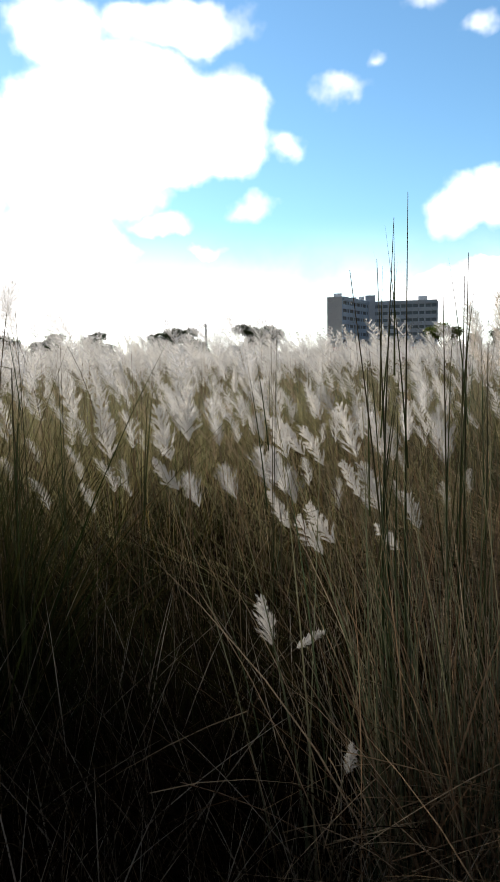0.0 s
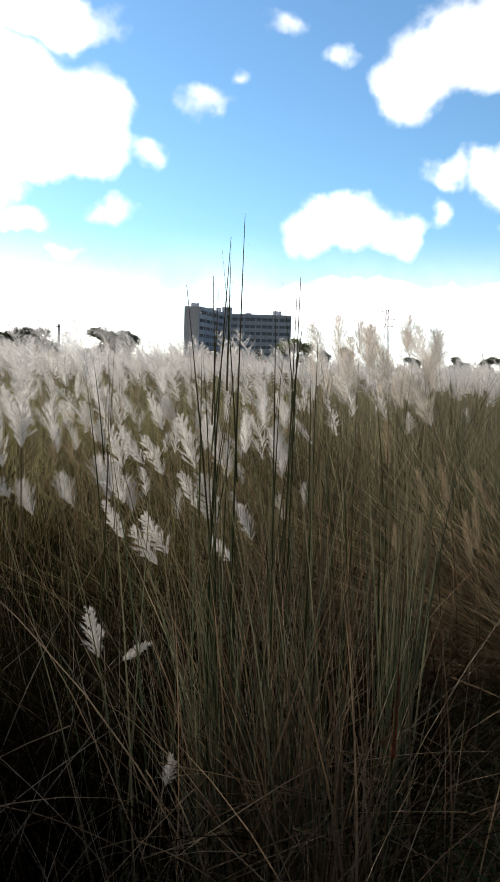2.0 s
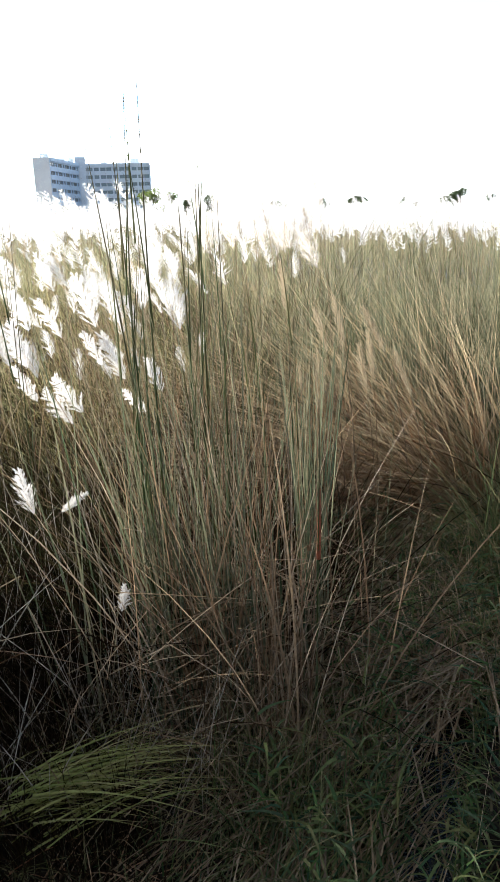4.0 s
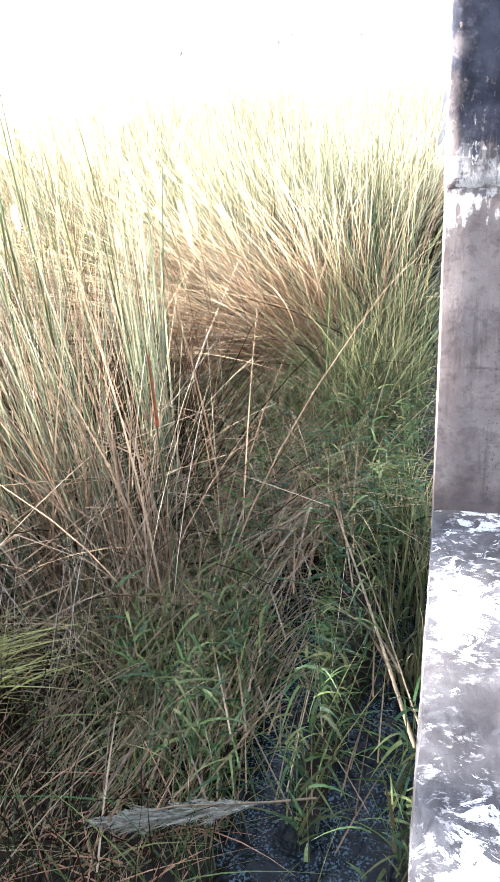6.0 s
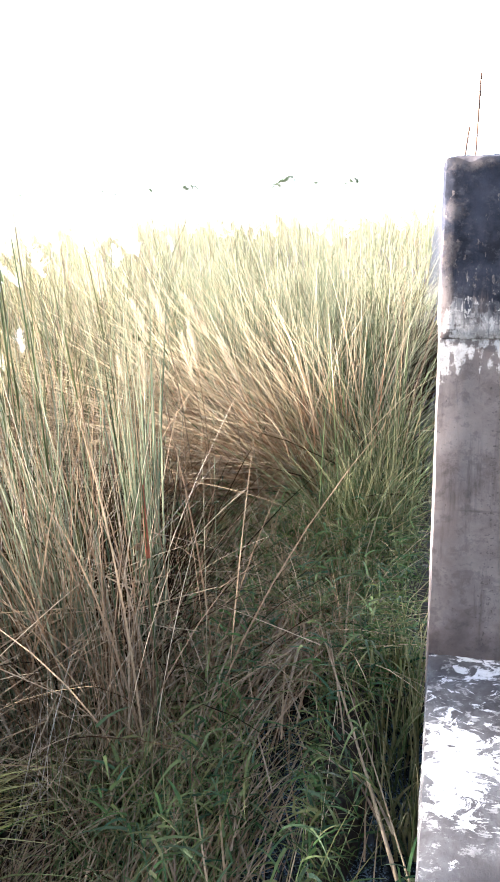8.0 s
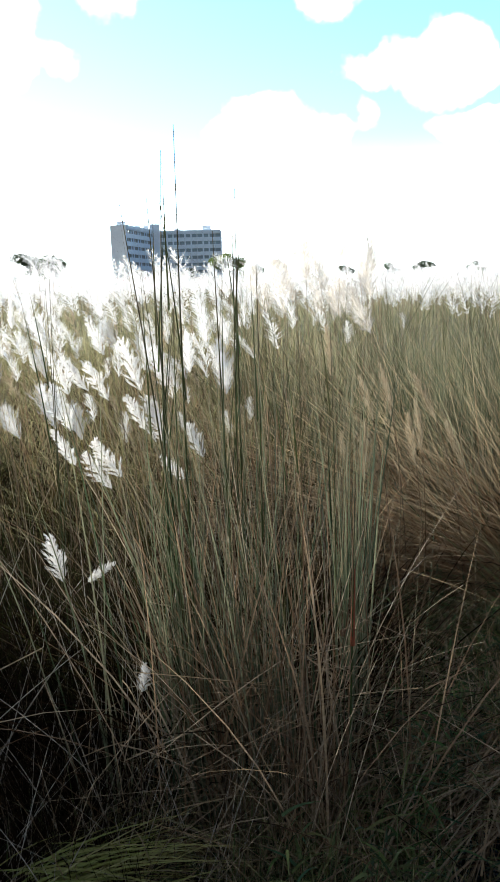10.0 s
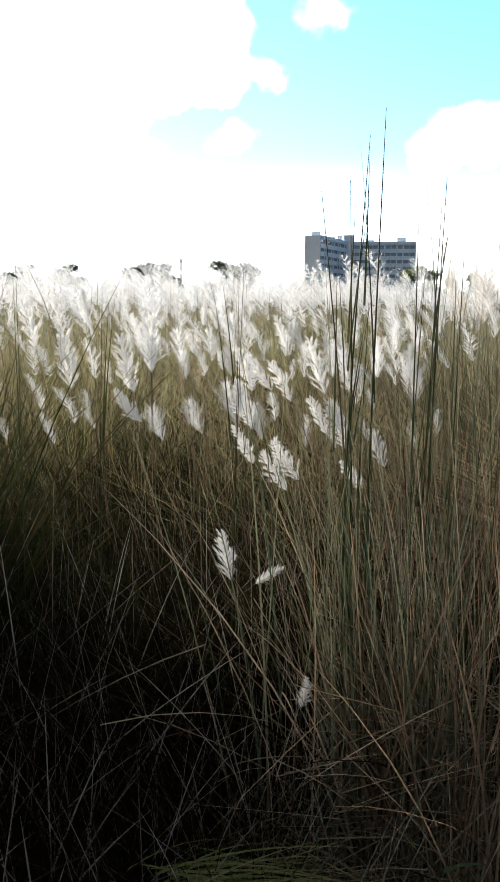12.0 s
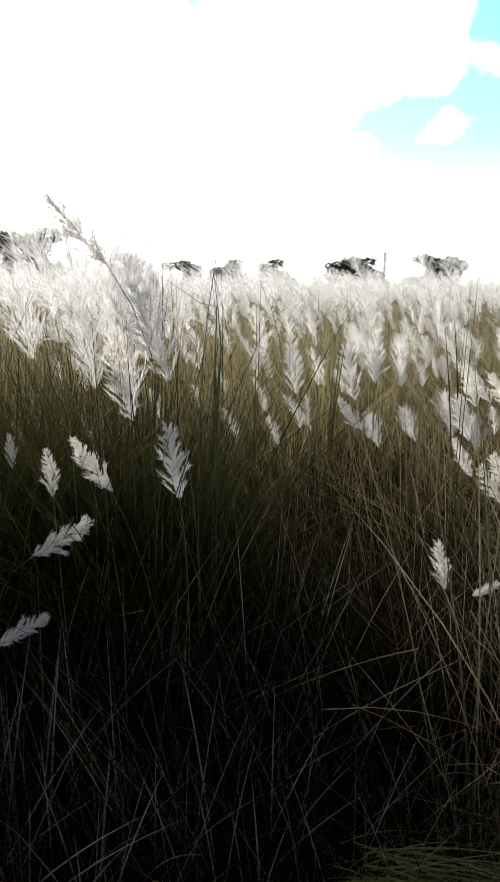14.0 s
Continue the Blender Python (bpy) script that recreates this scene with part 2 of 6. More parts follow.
def wall_material():
    """Grey cement render, splashed with whitewash: one large spill, thin smears and flakes round it."""
    m, nt, out = material("wall_render")
    co = nt.nodes.new("ShaderNodeTexCoord").outputs["Object"]

    def streaked(scale, detail, rough, distort=0.0):
        stretch = nt.nodes.new("ShaderNodeMapping")
        stretch.inputs["Scale"].default_value = scale
        link(nt, co, stretch.inputs[0])
        return noise_fac(nt, stretch.outputs[0], 1.0, detail, rough, distort).outputs[0]

    def spill(at, size):
        sub = nt.nodes.new("ShaderNodeVectorMath")
        sub.operation = "SUBTRACT"
        link(nt, co, sub.inputs[0])
        sub.inputs[1].default_value = at
        mul = nt.nodes.new("ShaderNodeVectorMath")
        mul.operation = "MULTIPLY"
        link(nt, sub.outputs[0], mul.inputs[0])
        mul.inputs[1].default_value = [1 / v for v in size]
        gap = nt.nodes.new("ShaderNodeVectorMath")
        gap.operation = "LENGTH"
        link(nt, mul.outputs[0], gap.inputs[0])
        return math_node(nt, "SUBTRACT", 1.0, gap.outputs["Value"])

    fine = noise_fac(nt, co, 60.0, 6.0, 0.7).outputs[0]
    soft = noise_fac(nt, co, 6.0, 6.0, 0.6, 0.8).outputs[0]
    fling = streaked((10, 15, 10), 8.0, 0.72, 1.0)
    flake = streaked((22, 34, 22), 7.0, 0.74, 0.5)
    colour = mix_colour(nt, ramp_between(nt, soft, 0.3, 0.7), (0.026, 0.023, 0.023), (0.06, 0.055, 0.054))
    wash = math_node(nt, "MULTIPLY", ramp_between(nt, streaked((14, 7, 14), 6.0, 0.65, 0.7), 0.44, 0.66), 0.75)
    colour = mix_colour(nt, wash, colour, (0.085, 0.082, 0.081))
    heavy = math_node(nt, "MAXIMUM", spill((0.09, 2.82, 0.82), (0.155, 0.31, 0.6)), math_node(nt, "MULTIPLY", spill((0.12, 2.1, 0.82), (0.17, 0.22, 0.6)), 0.75))
    heavy = math_node(nt, "MAXIMUM", heavy, math_node(nt, "MULTIPLY", spill((0.15, 3.22, 0.82), (0.25, 0.14, 0.6)), 0.55))
    heavy = math_node(nt, "MAXIMUM", heavy, -0.7)
    thrown = math_node(nt, "MULTIPLY_ADD", math_node(nt, "SUBTRACT", fling, 0.5), 4.2, heavy)
    thrown = math_node(nt, "MULTIPLY_ADD", math_node(nt, "SUBTRACT", fine, 0.5), 0.5, thrown)
    bare = ramp_between(nt, math_node(nt, "MULTIPLY_ADD", math_node(nt, "SUBTRACT", soft, 0.5), 1.4, spill((0.18, 2.48, 0.82), (0.13, 0.13, 0.6))), 0.0, 0.35)
    white = math_node(nt, "MULTIPLY", ramp_between(nt, thrown, 0.44, 0.62), math_node(nt, "SUBTRACT", 1.0, bare))
    flakes = math_node(nt, "MULTIPLY", ramp_between(nt, flake, 0.535, 0.61), math_node(nt, "MULTIPLY_ADD", bare, -0.8, 0.8))
    colour = mix_colour(nt, flakes, colour, (0.19, 0.18, 0.172))
    colour = mix_colour(nt, white, colour, mix_colour(nt, fine, (0.24, 0.234, 0.23), (0.56, 0.55, 0.54)))
    specks = ramp_between(nt, noise_fac(nt, co, 85.0, 5.0, 0.7).outputs[0], 0.60, 0.66)
    colour = mix_colour(nt, math_node(nt, "MULTIPLY", specks, 0.75), colour, (0.035, 0.03, 0.03))
    bsdf = nt.nodes.new("ShaderNodeBsdfPrincipled")
    link(nt, colour, bsdf.inputs["Base Color"])
    bsdf.inputs["Roughness"].default_value = 0.88
    bsdf.inputs["Specular IOR Level"].default_value = 0.15
    b = nt.nodes.new("ShaderNodeBump")
    b.inputs["Strength"].default_value, b.inputs["Distance"].default_value = 0.5, 0.006
    link(nt, math_node(nt, "ADD", fine, math_node(nt, "MULTIPLY", white, 0.3)), b.inputs["Height"])
    link(nt, b.outputs[0], bsdf.inputs["Normal"])
    link(nt, bsdf.outputs[0], out.inputs[0])
    return m


def plaster_material(name, mould_low, mould_high, white_at, white_amount, grime=1.0, blots=0.5, patches=(), joint=0.0):
    """Old cement render: grey-brown, with peeling whitewash round one height and black mould above another."""
    m, nt, out = material(name)
    co = nt.nodes.new("ShaderNodeTexCoord").outputs["Object"]
    sep = nt.nodes.new("ShaderNodeSeparateXYZ")
    link(nt, co, sep.inputs[0])
    n1 = noise_fac(nt, co, 7.0, 7.0, 0.65).outputs[0]
    n2 = noise_fac(nt, co, 38.0, 6.0, 0.7).outputs[0]
    stretch = nt.nodes.new("ShaderNodeMapping")
    stretch.inputs["Scale"].default_value = (22, 22, 2.5)
    link(nt, co, stretch.inputs[0])
    streak = noise_fac(nt, stretch.outputs[0], 1.0, 6.0, 0.65).outputs[0]
    colour = mix_colour(nt, ramp_between(nt, n1, 0.32, 0.68), (0.115 * grime, 0.091 * grime, 0.082 * grime), (0.182 * grime, 0.150 * grime, 0.136 * grime))
    colour = mix_colour(nt, math_node(nt, "MULTIPLY", ramp_between(nt, streak, 0.52, 0.7), 0.6), colour, (0.045, 0.036, 0.034))
    # whitewash
    near = math_node(nt, "ABSOLUTE", math_node(nt, "SUBTRACT", sep.outputs[2], white_at))
    worn = math_node(nt, "ADD", math_node(nt, "MULTIPLY", near, -1.5), math_node(nt, "MULTIPLY_ADD", n2, 0.45, math_node(nt, "MULTIPLY", n1, 0.65)))
    worn = math_node(nt, "MULTIPLY_ADD", streak, 0.7, worn)
    white = ramp_between(nt, worn, 0.93 - white_amount, 1.0 - white_amount)
    paint = mix_colour(nt, n2, (0.24, 0.21, 0.19), (0.66, 0.595, 0.54))
    colour = mix_colour(nt, white, colour, paint)
    blotch = ramp_between(nt, math_node(nt, "MULTIPLY_ADD", n2, 0.45, math_node(nt, "MULTIPLY", noise_fac(nt, co, 16.0, 7.0, 0.72, 0.6).outputs[0], 0.62)), 0.53, 0.62)
    colour = mix_colour(nt, math_node(nt, "MULTIPLY", blotch, blots), colour, (0.028, 0.023, 0.024))
    # mould
    height = math_node(nt, "ADD", sep.outputs[2], math_node(nt, "MULTIPLY", math_node(nt, "SUBTRACT", streak, 0.5), 0.55))
    height = math_node(nt, "MULTIPLY_ADD", math_node(nt, "SUBTRACT", sep.outputs[0], 0.13), 0.75, height)
    mould = ramp_between(nt, height, mould_low, mould_high)
    drip = nt.nodes.new("ShaderNodeMapping")
    drip.inputs["Scale"].default_value = (62, 62, 34)
    link(nt, co, drip.inputs[0])
    thin = math_node(nt, "MULTIPLY_ADD", sep.outputs[2], -0.28, noise_fac(nt, drip.outputs[0], 1.0, 5.0, 0.7).outputs[0])
    flecks = ramp_between(nt, math_node(nt, "MAXIMUM", thin, math_node(nt, "SUBTRACT", n1, 0.12)), 0.52, 0.57)
    mould = math_node(nt, "MULTIPLY", mould, math_node(nt, "MULTIPLY_ADD", flecks, -0.85, 0.97))
    for at, size in patches:
        sub = nt.nodes.new("ShaderNodeVectorMath")
        sub.operation = "SUBTRACT"
        link(nt, co, sub.inputs[0])
        sub.inputs[1].default_value = at
        mul = nt.nodes.new("ShaderNodeVectorMath")
        mul.operation = "MULTIPLY"
        link(nt, sub.outputs[0], mul.inputs[0])
        mul.inputs[1].default_value = [1 / v for v in size]
        gap = nt.nodes.new("ShaderNodeVectorMath")
        gap.operation = "LENGTH"
        link(nt, mul.outputs[0], gap.inputs[0])
        bare = ramp_between(nt, math_node(nt, "MULTIPLY_ADD", n2, 3.0, gap.outputs["Value"]), 1.7, 2.6)
        mould = math_node(nt, "MULTIPLY", mould, math_node(nt, "MULTIPLY_ADD", bare, 0.55, 0.45))
    sooty = mix_colour(nt, ramp_between(nt, n1, 0.38, 0.66), (0.010, 0.011, 0.016), (0.040, 0.042, 0.058))
    colour = mix_colour(nt, mould, colour, mix_colour(nt, ramp_between(nt, n2, 0.5, 0.75), sooty, (0.075, 0.072, 0.08)))
    if joint:
        line = math_node(nt, "ABSOLUTE", math_node(nt, "MULTIPLY_ADD", math_node(nt, "SUBTRACT", n2, 0.5), 0.012, math_node(nt, "SUBTRACT", sep.outputs[2], joint)))
        line = math_node(nt, "SUBTRACT", 1.0, ramp_between(nt, line, 0.0015, 0.0045))
        colour = mix_colour(nt, math_node(nt, "MULTIPLY", math_node(nt, "MULTIPLY", line, ramp_between(nt, n1, 0.40, 0.58)), 0.5), colour, (0.04, 0.032, 0.03))
        damp = math_node(nt, "MULTIPLY_ADD", math_node(nt, "SUBTRACT", n1, 0.5), 0.25, sep.outputs[2])
        damp = math_node(nt, "SUBTRACT", 1.0, ramp_between(nt, damp, 0.54, 0.68))
        colour = mix_colour(nt, math_node(nt, "MULTIPLY", damp, 0.6), colour, (0.05, 0.036, 0.032))
    scar = math_node(nt, "SUBTRACT", 1.0, math_node(nt, "MULTIPLY", math_node(nt, "ABSOLUTE", math_node(nt, "SUBTRACT", sep.outputs[0], 0.165)), 24.0), clamp=True)
    pits = ramp_between(nt, math_node(nt, "MULTIPLY_ADD", scar, 0.09, noise_fac(nt, co, 90.0, 4.0, 0.65).outputs[0]), 0.64, 0.70)
    colour = mix_colour(nt, math_node(nt, "MULTIPLY", pits, 0.7), colour, (0.05, 0.042, 0.04))
    bsdf = nt.nodes.new("ShaderNodeBsdfPrincipled")
    link(nt, colour, bsdf.inputs["Base Color"])
    bsdf.inputs["Roughness"].default_value = 0.9
    bsdf.inputs["Specular IOR Level"].default_value = 0.12
    b = nt.nodes.new("ShaderNodeBump")
    b.inputs["Strength"].default_value, b.inputs["Distance"].default_value = 0.45, 0.004
    link(nt, math_node(nt, "ADD", n2, math_node(nt, "MULTIPLY", white, 0.25)), b.inputs["Height"])
    link(nt, b.outputs[0], bsdf.inputs["Normal"])
    link(nt, bsdf.outputs[0], out.inputs[0])
    return m


M_GROUND = ground_material()
M_WATER = water_material()
M_POST = plaster_material("post_render", 9.0, 9.5, 1.47, 0.10, 1.05, 0.3, joint=1.0)
M_CAP = plaster_material("mouldy_render", -0.04, 0.14, 0.03, 0.14, patches=[((0.015, 0.0, 0.235), (0.03, 0.1, 0.055)), ((0.275, 0.0, 0.36), (0.05, 0.1, 0.06)), ((0.06, 0.0, 0.445), (0.07, 0.1, 0.025)), ((0.03, 0.0, 0.33), (0.03, 0.1, 0.03))])
M_WALL = wall_material()
M_RUST = rough_material("rusty_steel", (0.16, 0.07, 0.035), (0.07, 0.035, 0.02), (0.25, 0.13, 0.07), 30, 0.8, 0.4, metallic=0.3)
# dry straw tips; bodies darkened further, painting shaded feet below lit tops
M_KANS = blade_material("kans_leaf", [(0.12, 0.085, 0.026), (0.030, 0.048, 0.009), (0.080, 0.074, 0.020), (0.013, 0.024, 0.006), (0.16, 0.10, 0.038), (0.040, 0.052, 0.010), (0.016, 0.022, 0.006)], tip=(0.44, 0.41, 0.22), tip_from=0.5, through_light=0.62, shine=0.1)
# dark copy of the kans leaf, painting shade on near and west tufts
M_SHADE = blade_material("shaded_green_leaf", [(0.030, 0.036, 0.010), (0.016, 0.026, 0.008), (0.045, 0.044, 0.014), (0.010, 0.018, 0.006), (0.075, 0.055, 0.022), (0.020, 0.028, 0.009)], tip=(0.07, 0.066, 0.032), tip_from=0.75, through_light=0.5, shine=0.05, gloss=0.7)
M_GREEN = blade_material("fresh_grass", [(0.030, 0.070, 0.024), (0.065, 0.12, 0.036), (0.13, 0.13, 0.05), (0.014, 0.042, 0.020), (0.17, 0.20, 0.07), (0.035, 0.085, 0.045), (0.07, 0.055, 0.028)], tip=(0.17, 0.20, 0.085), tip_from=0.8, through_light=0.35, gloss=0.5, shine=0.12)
M_STRAW = blade_material("dry_straw", [(0.26, 0.19, 0.11), (0.15, 0.095, 0.055), (0.36, 0.28, 0.18), (0.10, 0.06, 0.038), (0.24, 0.19, 0.13), (0.18, 0.13, 0.075)], through_light=0.25, shine=0.1)
M_PALESTRAW = blade_material("pale_straw", [(0.46, 0.34, 0.20), (0.31, 0.205, 0.115), (0.54, 0.43, 0.29), (0.22, 0.13, 0.075), (0.42, 0.33, 0.22)], through_light=0.35, shine=0.1)
M_GREYSTRAW = blade_material("grey_straw", [(0.55, 0.49, 0.41), (0.38, 0.32, 0.25), (0.66, 0.61, 0.53), (0.26, 0.21, 0.16), (0.52, 0.47, 0.39)], through_light=0.35, shine=0.2)
# near-black brown: the shade between stems is put into this leaf colour
M_UNDERSHADE = blade_material("shaded_undergrowth_leaf", [(0.020, 0.011, 0.007), (0.012, 0.008, 0.005), (0.032, 0.018, 0.010), (0.014, 0.012, 0.006), (0.045, 0.026, 0.014)], through_light=0.25, shine=0.02, gloss=0.9)
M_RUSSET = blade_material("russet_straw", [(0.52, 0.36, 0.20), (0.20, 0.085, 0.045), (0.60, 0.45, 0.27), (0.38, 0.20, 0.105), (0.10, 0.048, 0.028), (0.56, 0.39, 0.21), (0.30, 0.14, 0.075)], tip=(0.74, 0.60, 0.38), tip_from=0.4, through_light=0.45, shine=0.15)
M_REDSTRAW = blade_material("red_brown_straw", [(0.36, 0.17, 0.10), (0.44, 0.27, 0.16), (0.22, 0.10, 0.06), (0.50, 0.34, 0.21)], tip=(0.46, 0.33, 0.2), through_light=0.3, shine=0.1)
M_REED = blade_material("brown_reed", [(0.44, 0.32, 0.20), (0.20, 0.12, 0.07), (0.60, 0.49, 0.35), (0.085, 0.05, 0.032), (0.36, 0.25, 0.155), (0.15, 0.09, 0.052)], through_light=0.35, shine=0.1)
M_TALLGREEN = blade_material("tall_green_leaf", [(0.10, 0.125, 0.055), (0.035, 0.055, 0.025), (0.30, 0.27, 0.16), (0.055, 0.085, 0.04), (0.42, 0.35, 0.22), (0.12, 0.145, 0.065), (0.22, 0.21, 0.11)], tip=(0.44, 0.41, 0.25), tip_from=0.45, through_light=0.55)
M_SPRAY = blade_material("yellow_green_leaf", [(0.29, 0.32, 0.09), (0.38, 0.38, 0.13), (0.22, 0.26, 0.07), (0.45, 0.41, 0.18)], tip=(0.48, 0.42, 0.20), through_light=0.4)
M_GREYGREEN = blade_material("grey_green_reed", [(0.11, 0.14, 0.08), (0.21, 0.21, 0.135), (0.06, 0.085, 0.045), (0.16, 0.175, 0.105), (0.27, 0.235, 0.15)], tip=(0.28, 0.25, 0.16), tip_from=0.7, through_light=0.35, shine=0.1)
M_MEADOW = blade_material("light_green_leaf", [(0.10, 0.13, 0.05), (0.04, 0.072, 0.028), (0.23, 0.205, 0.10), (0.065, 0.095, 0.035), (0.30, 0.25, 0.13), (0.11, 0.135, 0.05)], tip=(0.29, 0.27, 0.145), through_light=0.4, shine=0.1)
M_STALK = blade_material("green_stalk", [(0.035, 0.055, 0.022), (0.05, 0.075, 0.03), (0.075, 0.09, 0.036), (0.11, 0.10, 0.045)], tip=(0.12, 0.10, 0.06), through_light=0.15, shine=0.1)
M_PLUME = blade_material("silky_plume", [(0.92, 0.90, 0.87), (0.95, 0.94, 0.92), (0.87, 0.83, 0.78), (0.96, 0.95, 0.94)], through_light=0.5, gloss=0.7, grain=25.0, mottle=0.08, sheer=0.4)
M_SOFT = blade_material("downy_plume", [(0.94, 0.93, 0.92), (0.96, 0.95, 0.94), (0.90, 0.88, 0.86)], through_light=0.55, gloss=0.7, grain=25.0, mottle=0.05, sheer=0.72)
M_CREAM = blade_material("cream_plume", [(0.46, 0.37, 0.24), (0.55, 0.46, 0.32), (0.38, 0.29, 0.18)], through_light=0.45, gloss=0.6, grain=25.0)
M_TAN = blade_material("tan_plume", [(0.80, 0.74, 0.66), (0.85, 0.80, 0.73), (0.72, 0.65, 0.57)], through_light=0.55, gloss=0.7, grain=25.0, mottle=0.06, sheer=0.68)
M_GREYPLUME = blade_material("dead_plume", [(0.25, 0.245, 0.195), (0.32, 0.31, 0.25), (0.19, 0.18, 0.14)], through_light=0.3, gloss=0.7)
M_REDSTEM = blade_material("red_sheath", [(0.22, 0.06, 0.035), (0.30, 0.10, 0.05)], through_light=0.2)
M_LEAF = blade_material("tree_leaf", [(0.035, 0.06, 0.018), (0.055, 0.085, 0.025), (0.025, 0.045, 0.015)], through_light=0.25, grain=0.6)
M_LEAF_YOUNG = blade_material("young_tree_leaf", [(0.16, 0.21, 0.05), (0.20, 0.25, 0.07), (0.12, 0.17, 0.04)], through_light=0.35, grain=0.6)
M_BARK = rough_material("bark", (0.10, 0.075, 0.055), (0.05, 0.04, 0.03), (0.15, 0.12, 0.09), 1.5)
M_FACADE = rough_material("facade_render", (0.74, 0.82, 0.92), (0.66, 0.74, 0.84), (0.80, 0.87, 0.95), 0.15, 0.85, 0.1)
M_BLUE = rough_material("blue_grey_render", (0.58, 0.73, 0.90), (0.50, 0.65, 0.82), (0.64, 0.78, 0.93), 0.15, 0.85, 0.1)
M_PALE = rough_material("pale_render", (0.85, 0.90, 0.95), (0.77, 0.82, 0.88), (0.90, 0.94, 0.97), 0.15, 0.85, 0.1)
M_CORE = rough_material("recess_render", (0.50, 0.57, 0.66), (0.42, 0.49, 0.57), (0.56, 0.63, 0.72), 0.2, 0.7, 0.1)
M_ROOFRED = rough_material("red_sheet_roof", (0.42, 0.06, 0.045), (0.30, 0.05, 0.04), (0.5, 0.12, 0.08), 0.6, 0.6, 0.1)
M_STEEL = rough_material("galvanised_steel", (0.32, 0.33, 0.34), (0.22, 0.23, 0.24), (0.42, 0.43, 0.44), 0.5, 0.5, 0.1, metallic=0.6)


def glass_material():
    m, nt, out = material("window_glass")
    bsdf = nt.nodes.new("ShaderNodeBsdfPrincipled")
    bsdf.inputs["Base Color"].default_value = (0.22, 0.28, 0.34, 1)
    info = nt.nodes.new("ShaderNodeObjectInfo")
    link(nt, math_node(nt, "MULTIPLY_ADD", info.outputs["Random"], 0.2, 0.05), bsdf.inputs["Roughness"])
    link(nt, bsdf.outputs[0], out.inputs[0])
    return m


M_GLASS = glass_material()


# ---- mesh helpers ----
def mesh_of(name, verts, quads, mat, uv=None, smooth=False):
    """A mesh from arrays: verts (n, 3), quads (m, 4); uv per vertex."""
    me = bpy.data.meshes.new(name)
    verts, quads = np.asarray(verts, np.float32).reshape(-1, 3), np.asarray(quads, np.int32).reshape(-1, 4)
    me.vertices.add(len(verts))
    me.vertices.foreach_set("co", verts.ravel())
    me.loops.add(quads.size)
    me.loops.foreach_set("vertex_index", quads.ravel())
    me.polygons.add(len(quads))
    me.polygons.foreach_set("loop_start", np.arange(0, quads.size, 4, dtype=np.int32))
    me.polygons.foreach_set("loop_total", np.full(len(quads), 4, np.int32))
    if smooth:
        me.polygons.foreach_set("use_smooth", np.ones(len(quads), bool))
    if uv is not None:
        layer = me.uv_layers.new(name="strand")
        layer.data.foreach_set("uv", np.asarray(uv, np.float32)[quads.ravel()].ravel())
    me.update(calc_edges=True)
    me.materials.append(mat)
    return me


def unit(v):
    return v / np.maximum(np.linalg.norm(v, axis=-1, keepdims=True), 1e-9)


def ribbons(rng, base, way, length, bend, width, segs=4, taper=1.6, shade=None, blunt=0.06):
    """Bent, tapering grass blades. base, way, bend: (n, 3); length, width: (n,). Returns verts, quads, uv."""
    n = len(base)
    s = np.linspace(0, 1, segs + 1)[None, :, None]
    centre = base[:, None] + length[:, None, None] * (way[:, None] * s + bend[:, None] * s ** 2)
    turn = rng.uniform(0, math.tau, n)
    flat = np.stack([np.cos(turn), np.sin(turn), rng.uniform(-0.3, 0.3, n)], 1)
    flat = unit(flat - way * (flat * way).sum(1, keepdims=True))
    half = 0.5 * width[:, None, None] * np.maximum(1 - s ** taper, blunt)
    v = np.stack([centre - flat[:, None] * half, centre + flat[:, None] * half], 2)
    rows = np.arange(n)[:, None] * (segs + 1) * 2 + np.arange(segs)[None] * 2
    q = np.stack([rows, rows + 1, rows + 3, rows + 2], 2)
    u = rng.uniform(0, 1, n) if shade is None else shade
    uv = np.stack(np.broadcast_arrays(u[:, None, None], np.linspace(0, 1, segs + 1)[None, :, None], np.zeros((1, 1, 2))), 3)[..., :2]
    return v.reshape(-1, 3), q.reshape(-1, 4), uv.reshape(-1, 2)


def gathered(parts):
    """Several (verts, quads, uv) as one."""
    verts, quads, uvs, k = [], [], [], 0
    for v, q, u in parts:
        verts.append(v), quads.append(q + k), uvs.append(u)
        k += len(v)
    return np.concatenate(verts), np.concatenate(quads), np.concatenate(uvs)


def stuff(name, parts, mat, label, category):
    v, q, u = gathered(parts)
    return tagged(new(name, mesh_of(name, v, q, mat, u)), label, category, kind="stuff")


